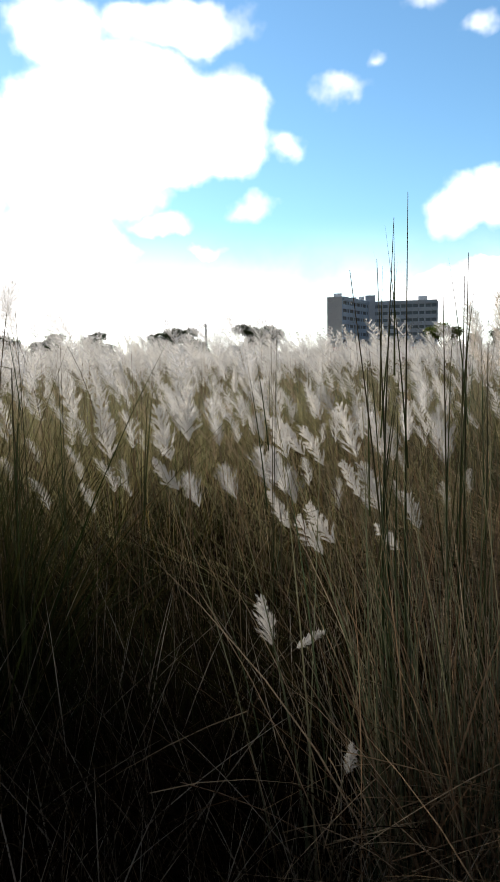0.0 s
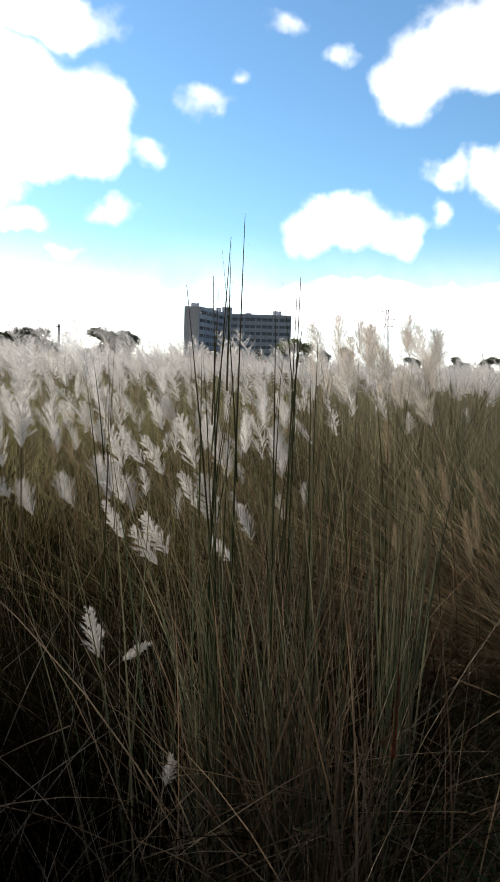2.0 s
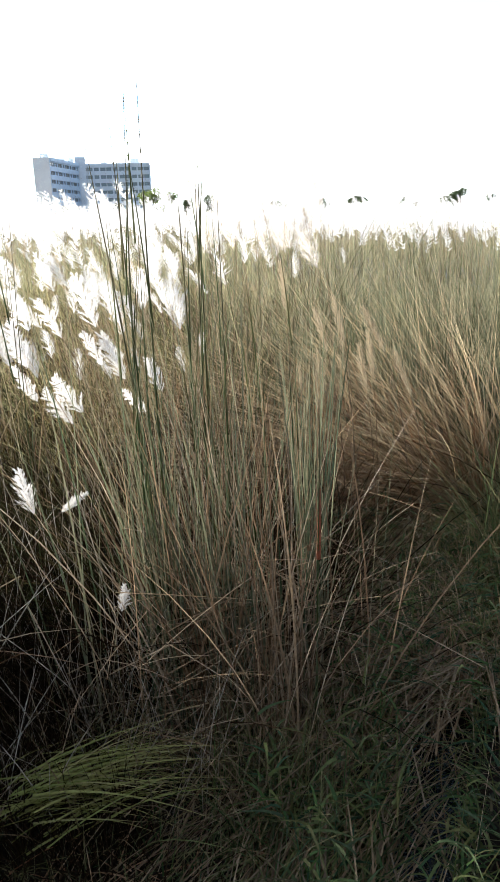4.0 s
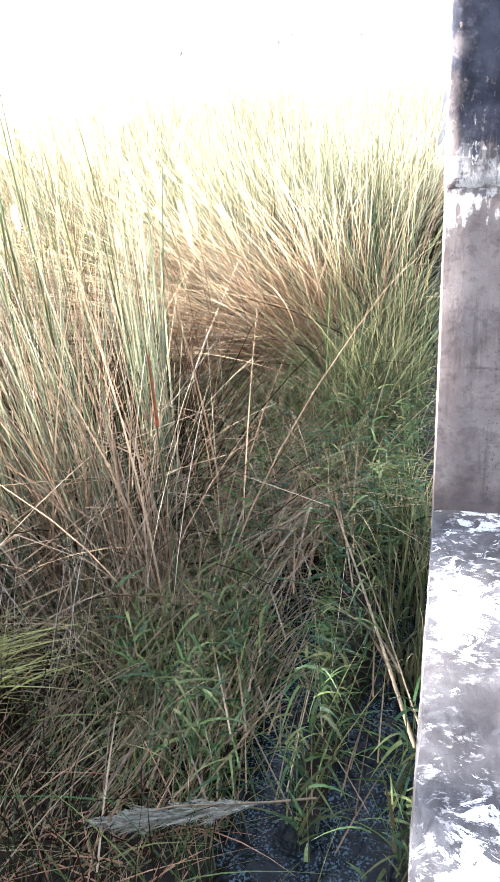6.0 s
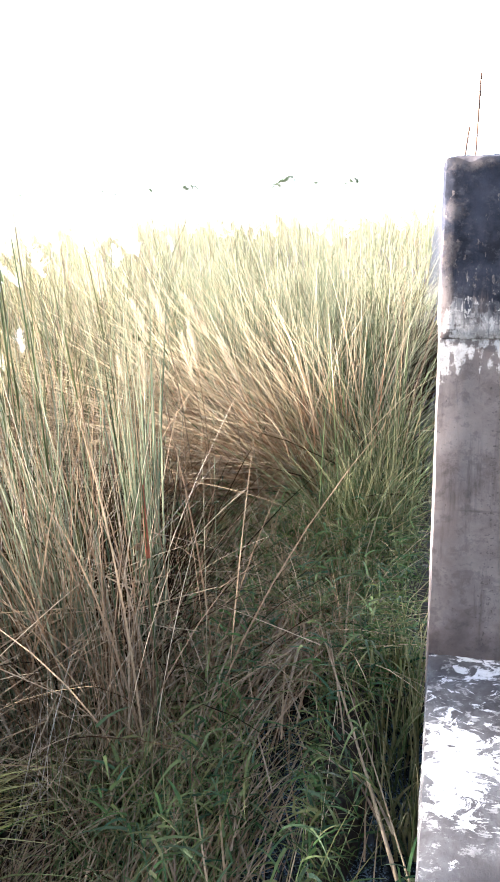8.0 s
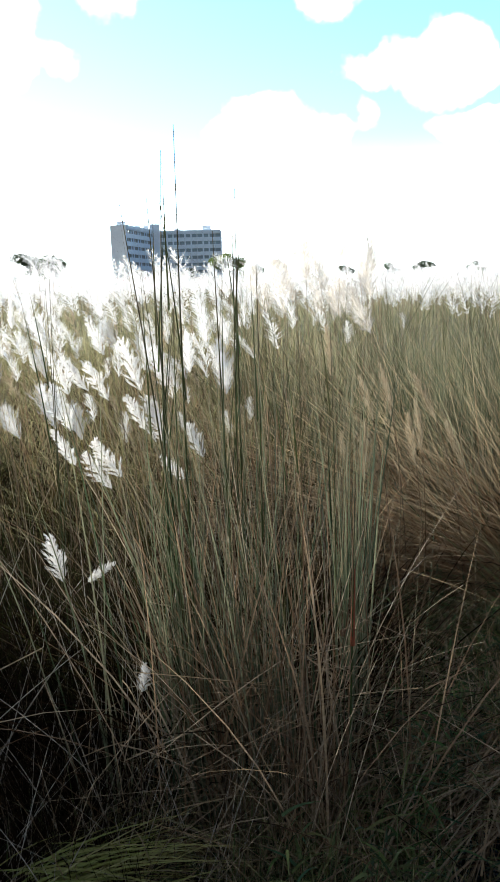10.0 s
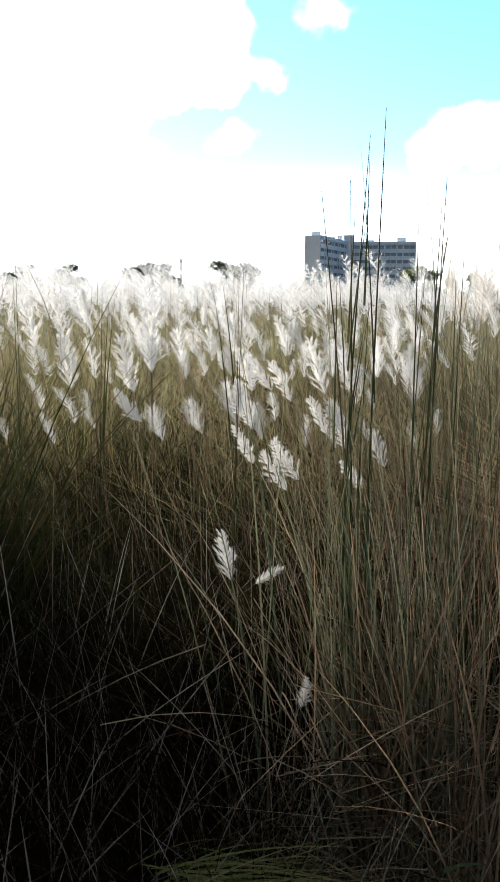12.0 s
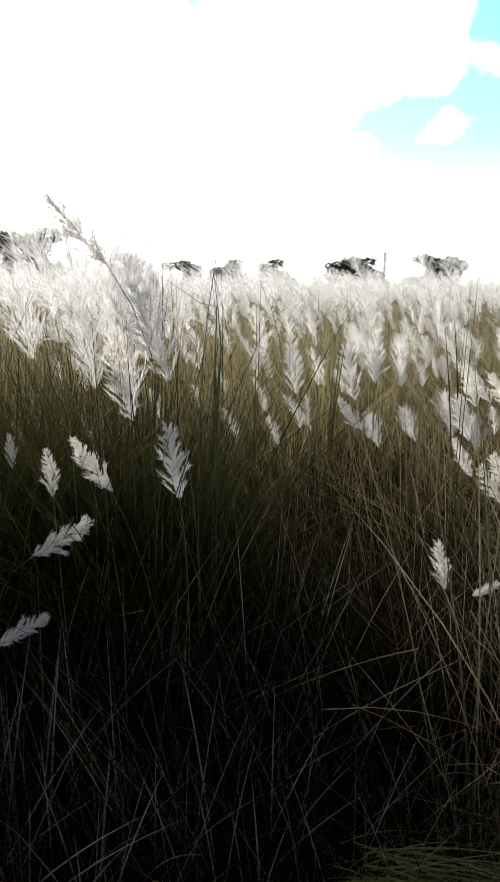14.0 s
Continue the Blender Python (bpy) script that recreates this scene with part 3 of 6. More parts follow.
def tube(points, radii, sides=5, shade=0.5):
    """A round, tapering stem along points. Returns verts, quads, uv."""
    p = np.asarray(points, float)
    tang = unit(np.gradient(p, axis=0))
    ref = np.array([0.31, 0.95, 0.05])
    a = unit(np.cross(tang, ref))
    b = np.cross(tang, a)
    ang = np.arange(sides) * math.tau / sides
    ring = np.cos(ang)[None, :, None] * a[:, None] + np.sin(ang)[None, :, None] * b[:, None]
    v = p[:, None] + ring * np.asarray(radii, float)[:, None, None]
    k, j = np.meshgrid(np.arange(len(p) - 1), np.arange(sides), indexing="ij")
    q = np.stack([k * sides + j, k * sides + (j + 1) % sides, (k + 1) * sides + (j + 1) % sides, (k + 1) * sides + j], 2)
    uv = np.stack([np.full((len(p), sides), shade), np.repeat(np.linspace(0, 1, len(p))[:, None], sides, 1)], 2)
    return v.reshape(-1, 3), q.reshape(-1, 4), uv.reshape(-1, 2)


def part(name, me, parent, label=""):
    """One mesh object under a thing or a part."""
    ob = new(name, me)
    ob.parent = parent
    if label:
        tagged(ob, label)
    return ob


def box_mesh(name, size, mat, bevel=0.0, at=(0, 0, 0)):
    bm = bmesh.new()
    bmesh.ops.create_cube(bm, size=1, matrix=Matrix.Translation(at) @ Matrix.Diagonal((*size, 1)))
    if bevel:
        bmesh.ops.bevel(bm, geom=bm.edges[:], offset=bevel, segments=2, affect="EDGES", profile=0.6)
    me = bpy.data.meshes.new(name)
    bm.to_mesh(me)
    bm.free()
    me.materials.append(mat)
    return me


# ---- the plan ----
WALL_WAY = np.array([0.652, 0.758])          # along the low wall, away from the camera
WALL_OUT = np.array([0.758, -0.652])         # across it, to the open side
POST_AT = np.array([1.38, 1.572])            # the post's near corner on the marsh side
WALL_TOP = 0.522


def side_of(x, y):
    """Distance from the wall's marsh face, positive towards the open side."""
    return (x - POST_AT[0]) * WALL_OUT[0] + (y - POST_AT[1]) * WALL_OUT[1]


def channel_gap(x, y):
    """Distance from the middle of the wet ditch that follows the wall."""
    along = (x - POST_AT[0]) * WALL_WAY[0] + (y - POST_AT[1]) * WALL_WAY[1]
    runnel = np.abs(side_of(x, y) + 0.46 + 0.07 * along + 0.03 * np.sin(along * 7))
    foot = np.abs(side_of(x, y) + 0.05 + 0.16 * np.clip(-along, 0, 0.8))
    return np.minimum(runnel, foot) + 3.0 * np.clip(along - 0.35, 0, None) + 2.0 * np.clip(-along - 1.6, 0, None)


def ground_height(x, y):
    r = np.hypot(x, y)
    h = 0.03 + 0.025 * np.sin(x * 3.1 + 1.0) * np.sin(y * 2.7) + 0.012 * np.sin(x * 11) * np.sin(y * 9.5 + 2)
    h = h - 0.13 * np.exp(-(channel_gap(x, y) / 0.12) ** 2)
    return np.where(r < 40, h, 0.03)


def ground_sheet():
    radii = np.concatenate([[0.0], np.linspace(0.25, 3.0, 70)[:-1], np.geomspace(3.0, 4500, 105)])
    turns = np.arange(288) * math.tau / 288
    x, y = radii[:, None] * np.sin(turns), radii[:, None] * np.cos(turns)
    v = np.stack([x, y, ground_height(x, y)], 2)
    k, j = np.meshgrid(np.arange(len(radii) - 1), np.arange(288), indexing="ij")
    q = np.stack([k * 288 + j, (k + 1) * 288 + j, (k + 1) * 288 + (j + 1) % 288, k * 288 + (j + 1) % 288], 2)
    q = q[..., ::-1]
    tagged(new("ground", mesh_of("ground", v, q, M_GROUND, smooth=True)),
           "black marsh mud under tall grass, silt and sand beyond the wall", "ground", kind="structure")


ground_sheet()

water_me = mesh_of("water", [(-1.5, -60.0, -0.025), (260, -60.0, -0.025), (260, 260, -0.025), (-1.5, 260, -0.025)], [(0, 1, 2, 3)], M_WATER)
tagged(new("water", water_me), "still dark ditch water with bluish scum among weeds", "water", kind="structure")


# ---- low wall and post ----
def worn_box(name, size, mat, cuts, wear, seed, taper=0.0):
    """A box standing on z 0 with uneven, rounded arrises, its length along y."""
    bm = bmesh.new()
    bmesh.ops.create_cube(bm, size=1, matrix=Matrix.Translation((size[0] / 2, size[1] / 2, size[2] / 2)) @ Matrix.Diagonal((*size, 1)))
    for axis in range(3):
        for i in range(1, cuts[axis]):
            co, no = [0, 0, 0], [0, 0, 0]
            co[axis], no[axis] = size[axis] * i / cuts[axis], 1
            bmesh.ops.bisect_plane(bm, geom=bm.verts[:] + bm.edges[:] + bm.faces[:], plane_co=co, plane_no=no)
    half = Vector(size) / 2
    corner = set()
    for v in bm.verts:
        c = v.co.copy()
        on = [abs(abs(c[i] - half[i]) - half[i]) < 1e-5 for i in range(3)]
        n = noise.noise_vector(c * 9 + Vector((seed, 0, 0))) * 0.6 + noise.noise_vector(c * 28 + Vector((0, seed, 0))) * 0.4
        pull = wear * (1.6 if sum(on) >= 2 else 0.6)
        v.co += n * pull
        if sum(on) >= 2:
            corner.add(v)
            for i in range(3):
                if on[i]:
                    v.co[i] += (half[i] - c[i]) / abs(half[i] - c[i]) * wear * 1.2
    for e in bm.edges:
        e.smooth = not (e.verts[0] in corner and e.verts[1] in corner)
    for f in bm.faces:
        f.smooth = True
    me = bpy.data.meshes.new(name)
    bm.to_mesh(me)
    bm.free()
    me.materials.append(mat)
    return me


turn_wall = -math.degrees(math.atan2(WALL_WAY[0], WALL_WAY[1]))
wall_turn = turn_wall - 1.0                  # the wall stands one degree off the post's own line
wall_start = POST_AT - 3.3 * np.array([-math.sin(radians(wall_turn)), math.cos(radians(wall_turn))])
low_wall = tagged(new("low_wall", worn_box("low_wall", (0.278, 3.32, WALL_TOP + 0.3), M_WALL, (6, 66, 14), 0.006, 3.0)),
                  "low rendered brick wall with splashed peeling whitewash beside a ditch", "wall", kind="structure")
low_wall.matrix_world = pose(wall_start[0], wall_start[1], -0.3, 0, 0, wall_turn)

post = tagged(new("concrete_post"), "square unfinished concrete post with black mould and rusty bars", "post")
post.matrix_world = pose(POST_AT[0], POST_AT[1], 0.0, 0, 0, turn_wall)
shaft = part("shaft", worn_box("shaft", (0.28, 0.28, 1.5), M_POST, (7, 7, 38), 0.0035, 5.0), post, "grey-brown cement render with whitewash at its top")
cap = part("upper_lift", worn_box("upper_lift", (0.29, 0.29, 0.462), M_CAP, (18, 18, 26), 0.0045, 8.0), post, "upper concrete lift black with mould")
for vert in cap.data.vertices:
    if vert.co.z > 0.43:
        vert.co.z -= 0.022 * max(0.0, noise.noise(Vector((vert.co.x * 24, vert.co.y * 24, 4.0))) + 0.3 * noise.noise(Vector((vert.co.x * 70, vert.co.y * 70, 9.0))))
cap.location = (-0.003, -0.005, 1.491)
for bx, by, h, lean in ((0.045, 0.05, 0.055, 0.01), (0.08, 0.22, 0.20, 0.005), (0.195, 0.225, 0.06, -0.01), (0.245, 0.05, 0.075, 0.0)):
    zz = np.linspace(0, 1, 5)
    v, q, u = tube(np.stack([bx + lean * zz, by + 0 * zz, 1.93 + (h + 0.035) * zz], 1), np.full(5, 0.0026), 7)
    part("reinforcing_bar", mesh_of("reinforcing_bar", v, q, M_RUST, u, smooth=True), post, "rusty steel bar")


# ---- grass field ----
rng = np.random.default_rng(7)


def sector(n, r0, r1, az0, az1, power=1.0):
    """n places between two distances and two bearings (degrees), evenly spread over the ground for power 1."""
    a = np.radians(rng.uniform(az0, az1, n))
    r = np.sqrt(r0 ** 2 + rng.uniform(0, 1, n) ** power * (r1 ** 2 - r0 ** 2))
    return r * np.sin(a), r * np.cos(a)


def upright(x, y, length, spread, wind, droop, width, segs=4, lift=0.0, shade=None, taper=1.6):
    """Blades rising from the ground, fanned by spread, blown by wind (a vector), with drooping tips."""
    n = len(x)
    base = np.stack([x, y, ground_height(x, y) + lift], 1)
    turn = rng.uniform(0, math.tau, n)
    fan = np.minimum(np.abs(rng.normal(0, spread, n)), 1.8 * spread)
    way = unit(np.stack([np.cos(turn) * fan, np.sin(turn) * fan, np.ones(n)], 1))
    gust = rng.uniform(0.3, 1.5, n)[:, None] * np.array([wind[0], wind[1], 0.0])
    bend = gust + np.stack([np.cos(turn) * fan * 0.8, np.sin(turn) * fan * 0.8, -droop * rng.uniform(0.3, 1.6, n)], 1)
    return ribbons(rng, base, way, length, bend, width, segs, taper, shade)


def keep_field(x, y, near_limit=None):
    """Where the tall grass grows: on the marsh side, off the weeds, the ditch and the camera's stand."""
    a, r = np.degrees(np.arctan2(x, y)), np.hypot(x, y)
    ok = (side_of(x, y) < -0.12) & (r > 1.75)
    weeds = (a > 19) & (r < np.where(a < 36, 5.3, 3.9))
    gap = (a > 15.5) & (a <= 19) & (r < 4.7)
    return ok & ~weeds & ~gap


def clump_noise(x, y, scale, seed):
    return np.array([noise.noise(Vector((a * scale, b * scale, seed))) for a, b in zip(x, y)])


def clumped(x, y, reach):
    """Draw places together into tufts."""
    k = max(1, len(x) // 14)
    cx, cy = x[:k], y[:k]
    pick = rng.integers(0, k, len(x))
    return cx[pick] + rng.normal(0, reach, len(x)), cy[pick] + rng.normal(0, reach, len(x))


WIND = (-0.10, -0.03)

# near tangle: stems and blades within three metres, seen down to the mud
x, y = clumped(*sector(15000, 1.8, 3.6, -48, 22), 0.05)
ok = keep_field(x, y)
x, y = x[ok], y[ok]
ok = ~((np.degrees(np.arctan2(x, y)) > 1) & (np.hypot(x, y) < 2.5))
x, y = x[ok], y[ok]
n = len(x)
low = rng.uniform(0.5, 1.0, n)
lx, ly = sector(2600, 0.95, 1.95, -60, 34)
ok = (side_of(lx, ly) < -0.38) & (channel_gap(lx, ly) > 0.12) & ((np.degrees(np.arctan2(lx, ly)) < 4) | (rng.uniform(0, 1, len(lx)) < 0.3))
lx, ly = lx[ok], ly[ok]
litter = upright(lx, ly, rng.uniform(0.12, 0.38, len(lx)), 0.5, (0.0, 0.0), 0.25, rng.uniform(0.003, 0.007, len(lx)), 4)
# blades with shade in their colour, a black ground for the pale straws
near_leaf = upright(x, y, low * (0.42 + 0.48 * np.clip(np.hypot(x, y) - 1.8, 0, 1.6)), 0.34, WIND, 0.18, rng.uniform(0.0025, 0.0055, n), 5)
stuff("near_grass", [near_leaf, litter], M_UNDERSHADE, "grass blades coloured near-black as shade, tangled over the mud", "grass")

x, y = sector(820, 1.7, 3.6, -48, 20)
ok = keep_field(x, y)
x, y = x[ok], y[ok]
n = len(x)
stems = upright(x, y, rng.uniform(0.5, 1.0, n) * (0.45 + 0.5 * np.clip(np.hypot(x, y) - 1.7, 0, 1.6)), 0.30, (-0.06, -0.05), 0.06, rng.uniform(0.0022, 0.0042, n), 5, taper=5.0)
# leaning and broken straws that cross the others
x, y = sector(330, 1.7, 3.4, -48, 20)
ok = keep_field(x, y)
x, y = x[ok], y[ok]
n = len(x)
turn = rng.uniform(0, math.tau, n)
tilt = rng.uniform(0.3, 1.0, n)
way = unit(np.stack([np.cos(turn) * tilt, np.sin(turn) * tilt * 0.6, rng.uniform(0.4, 1.0, n)], 1))
base = np.stack([x, y, rng.uniform(0.0, 0.35, n)], 1)
crossing = ribbons(rng, base, way, rng.uniform(0.2, 0.5, n), np.stack([np.zeros(n), np.zeros(n), rng.uniform(-0.25, 0.05, n)], 1), rng.uniform(0.002, 0.004, n), 5, 4.0)
k = 720
x, y = sector(k, 1.9, 3.2, -46, 11)
turn = rng.choice([0.0, math.pi], k) + rng.normal(0, 0.5, k)
tilt = np.clip(np.abs(rng.normal(0.0, 0.42, k)), 0, 0.75)
way = unit(np.stack([np.cos(turn) * tilt, np.sin(turn) * tilt, np.ones(k)], 1))
base = np.stack([x, y, ground_height(x, y)], 1)
long_straw = ribbons(rng, base, way, rng.uniform(0.55, 1.25, k) * np.clip(0.5 + 0.5 * (np.hypot(x, y) - 1.8), 0.5, 1), np.stack([way[:, 0] * 0.25, way[:, 1] * 0.2, -rng.uniform(0.02, 0.15, k)], 1), rng.uniform(0.0024, 0.0042, k) * np.where(x < -0.25 * y, 1.6, 1.0), 7, 3.0)
stuff("long_straw", [long_straw], M_GREYSTRAW, "long pale straws leaning across dark undergrowth", "straw")
stuff("dry_straw", [stems, crossing], M_STRAW, "thin pale dry straws crossing each other in the near grass", "straw")

def tufts_of(x, y, per, reach, height, spread, width, segs, wind=WIND, droop=0.16, vary=1.0):
    """Tufts that each keep a height, a shade and a lean of their own, with blades fanning out of them."""
    low = 0.5 + 0.75 * clump_noise(x, y, 0.95, 3.0)
    stay = rng.uniform(0, 1, len(x)) < 0.45 + 0.9 * low
    x, y, low = x[stay], y[stay], np.clip(low[stay], 0, 1)
    k = len(x)
    g_h = 0.60 + 0.42 * low + vary * rng.uniform(-0.10, 0.12, k)
    g_u = np.clip(0.5 + 1.1 * clump_noise(x, y, 0.7, 9.0) + rng.normal(0, 0.2 * vary, k), 0, 1)
    g_l = np.stack([rng.normal(wind[0], 0.09 * vary, k), rng.normal(wind[1], 0.07 * vary, k)], 1)
    j = np.repeat(np.arange(k), per)
    m = len(j)
    off = rng.normal(0, reach, (m, 2))
    bx, by = x[j] + off[:, 0], y[j] + off[:, 1]
    base = np.stack([bx, by, ground_height(bx, by)], 1)
    fan = rng.normal(0, spread, (m, 2)) + off * 1.2
    way = unit(np.concatenate([fan + g_l[j] * 0.6, np.ones((m, 1))], 1))
    bend = np.concatenate([fan * 0.7 + g_l[j] * rng.uniform(0.4, 1.8, (m, 1)), -droop * rng.uniform(0.1, 2.0, (m, 1))], 1)
    length = height * g_h[j] * rng.uniform(0.55, 1.1, m)
    shade = np.clip(g_u[j] + rng.normal(0, 0.16, m), 0, 1)
    return ribbons(rng, base, way, length, bend, rng.uniform(*width, m), segs, 1.6, shade)


# tall grass three to fourteen metres off
rng = np.random.default_rng(29)
x, y = sector(1500, 2.75, 13, -50, 50, 1.3)
ok = keep_field(x, y)
x, y = x[ok], y[ok]
r = np.hypot(x, y)
r = np.where(r < 7, r + 1.5 * clump_noise(x, y, 0.9, 21.0) + rng.normal(0, 0.3, len(x)), r)
r = np.where(np.hypot(x, y) < 3.5, np.minimum(r, 3.9), r)
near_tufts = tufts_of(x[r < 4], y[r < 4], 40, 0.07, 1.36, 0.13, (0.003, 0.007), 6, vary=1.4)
east = np.degrees(np.arctan2(x, y)) > 14
mid_tufts = tufts_of(x[(r >= 4) & ~east], y[(r >= 4) & ~east], 40, 0.08, 1.72, 0.10, (0.005, 0.010), 5, vary=1.9)
rise_of = clump_noise(x, y, 0.55, 33.0)
pick = np.flatnonzero((r >= 4) & east & (r < 7.8) & (rise_of > -0.16))
back = np.flatnonzero((r >= 4.5) & east & ~((r < 7.8) & (rise_of > -0.16)))
back_tufts = tufts_of(x[back], y[back], 40, 0.10, 1.3, 0.14, (0.006, 0.012), 5, vary=1.8)
east_tufts = tufts_of(x[pick], y[pick], 32, 0.06, 1.95, 0.11, (0.004, 0.0095), 7, droop=0.34, vary=2.2)
# near-black blades fill the gaps, in place of shade under the grass
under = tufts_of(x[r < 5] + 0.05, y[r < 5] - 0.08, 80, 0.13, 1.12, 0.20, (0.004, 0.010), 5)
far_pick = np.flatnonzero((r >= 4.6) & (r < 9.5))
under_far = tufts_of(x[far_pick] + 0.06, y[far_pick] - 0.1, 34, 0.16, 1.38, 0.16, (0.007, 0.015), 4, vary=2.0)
stuff("undergrowth", [under, under_far], M_UNDERSHADE, "near-black leaves standing in for shade at the foot of the tall grass", "grass")
px, py = sector(4200, 2.4, 9, -50, 44, 1.2)
ok = keep_field(px, py) & ((np.hypot(px, py) > 3.7) | (rng.uniform(0, 1, len(px)) < 0.15))
px, py = px[ok], py[ok]
n = len(px)
pale = upright(px, py, rng.uniform(0.8, 1.6, n) * np.clip(0.45 + 0.25 * (np.hypot(px, py) - 1.7), 0.5, 1), 0.17, (-0.08, -0.03), 0.05, rng.uniform(0.0022, 0.0045, n), 5, taper=4.0)
px, py = sector(900, 3.1, 7.0, 1, 23, 1.1)
ok = keep_field(px, py)
px, py = clumped(px[ok], py[ok], 0.09)
n = len(px)
brown = upright(px, py, rng.uniform(0.9, 1.75, n) * np.clip(0.5 + 0.2 * (np.hypot(px, py) - 1.7), 0.5, 1), 0.19, (-0.10, -0.03), 0.08, rng.uniform(0.003, 0.006, n), 5, taper=3.0)
px, py = sector(380, 3.0, 4.8, 4, 24, 1.0)
ok = keep_field(px, py)
px, py = px[ok], py[ok]
n = len(px)
cream = upright(px, py, rng.uniform(0.8, 1.5, n), 0.20, (-0.12, -0.03), 0.12, rng.uniform(0.004, 0.008, n), 6, taper=2.5)
stuff("cream_stems", [cream], M_PALESTRAW, "cream-coloured dead stems standing clear of dark leaves", "grass")
stuff("brown_stems", [brown], M_REED, "brown and cream dead stems in bundles among tall grass", "grass")
stuff("pale_stems", [pale], M_PALESTRAW, "pale dry stems standing among tall grass", "grass")
# the western tufts carry the field's shading in their dark colour
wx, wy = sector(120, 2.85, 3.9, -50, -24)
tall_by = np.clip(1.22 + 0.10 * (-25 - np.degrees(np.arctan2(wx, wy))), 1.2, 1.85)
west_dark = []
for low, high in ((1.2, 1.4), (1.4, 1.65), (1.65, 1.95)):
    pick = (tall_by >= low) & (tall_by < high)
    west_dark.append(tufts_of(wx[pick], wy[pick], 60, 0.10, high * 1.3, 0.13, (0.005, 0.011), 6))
stuff("shaded_green_grass", [near_tufts] + west_dark, M_SHADE, "grass leaves coloured dark green as if shaded, before the tall field", "grass")
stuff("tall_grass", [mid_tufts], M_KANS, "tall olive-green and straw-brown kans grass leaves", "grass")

sx, sy = sector(48, 4.6, 7.6, 9, 43)
ok = (side_of(sx, sy) < -0.4)
hx, hy = sector(22, 4.7, 6.2, 12, 34)
stay = side_of(hx, hy) < -0.5
hx, hy = np.concatenate([hx[stay], rng.uniform(0.74, 0.84, 2)]), np.concatenate([hy[stay], rng.uniform(2.4, 2.6, 2)])
k = len(hx)
j = np.repeat(np.arange(k), 34)
m = len(j)
lean = np.stack([rng.normal(-0.06, 0.05, k), rng.normal(0, 0.05, k)], 1)
fan = rng.normal(0, 0.035, (m, 2))
sheaf = ribbons(rng, np.stack([hx[j] + rng.normal(0, 0.03, m), hy[j] + rng.normal(0, 0.03, m), np.zeros(m)], 1), unit(np.concatenate([fan + lean[j], np.ones((m, 1))], 1)),
                rng.uniform(1.75, 2.1, k)[j] * rng.uniform(0.6, 1.0, m), np.concatenate([fan * 0.4, np.full((m, 1), -0.02)], 1), rng.uniform(0.0045, 0.009, m), 6, 1.8)
stuff("grass_sheaves", [sheaf], M_GREYGREEN, "grey-green sheaves of upright grass standing above dead grass", "grass")
spikes = tufts_of(np.repeat(sx[ok], 2), np.repeat(sy[ok], 2), 36, 0.045, 2.2, 0.05, (0.003, 0.007), 6, (-0.05, 0.0), 0.04, vary=2.0)
stuff("grass_spikes", [spikes], M_STALK, "dark grey-green upright grass bundles above the field", "grass")
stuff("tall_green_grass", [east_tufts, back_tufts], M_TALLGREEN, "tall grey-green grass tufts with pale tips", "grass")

# unseen field added to the west and behind, to block low light
x, y = sector(520, 2.6, 13, -165, -50, 1.3)
ok = side_of(x, y) < -0.6
side_tufts = tufts_of(x[ok], y[ok], 30, 0.10, 1.7, 0.10, (0.006, 0.012), 4)
x, y = sector(9000, 12, 60, -170, -50, 1.0)
ok = side_of(x, y) < -0.6
x, y = x[ok], y[ok]
side_far = upright(x, y, rng.uniform(0.8, 1.5, len(x)), 0.14, WIND, 0.12, rng.uniform(0.03, 0.06, len(x)), 3)
stuff("unseen_side_field", [side_tufts, side_far], M_KANS, "unseen tall kans grass added round the open mud to block light", "grass")

# far grass
rng = np.random.default_rng(28)
x, y = sector(36000, 13, 48, -50, 60, 1.1)
ok = keep_field(x, y)
x, y = x[ok], y[ok]
n = len(x)
far_leaf = upright(x, y, rng.uniform(0.7, 1.35, n) * np.where(np.degrees(np.arctan2(x, y)) > 16, 0.7, 1.0), 0.15, WIND, 0.2, rng.uniform(0.014, 0.030, n), 3)
x, y = sector(18000, 46, 190, -52, 62, 1.0)
ok = keep_field(x, y)
x, y = x[ok], y[ok]
n = len(x)
farther = upright(x, y, rng.uniform(0.5, 1.1, n) * np.where(np.degrees(np.arctan2(x, y)) > 16, 0.8, 1.0), 0.12, WIND, 0.1, rng.uniform(0.06, 0.12, n), 2)
stuff("far_grass", [far_leaf, farther], M_TALLGREEN, "distant field of tall olive and brown grass", "grass")


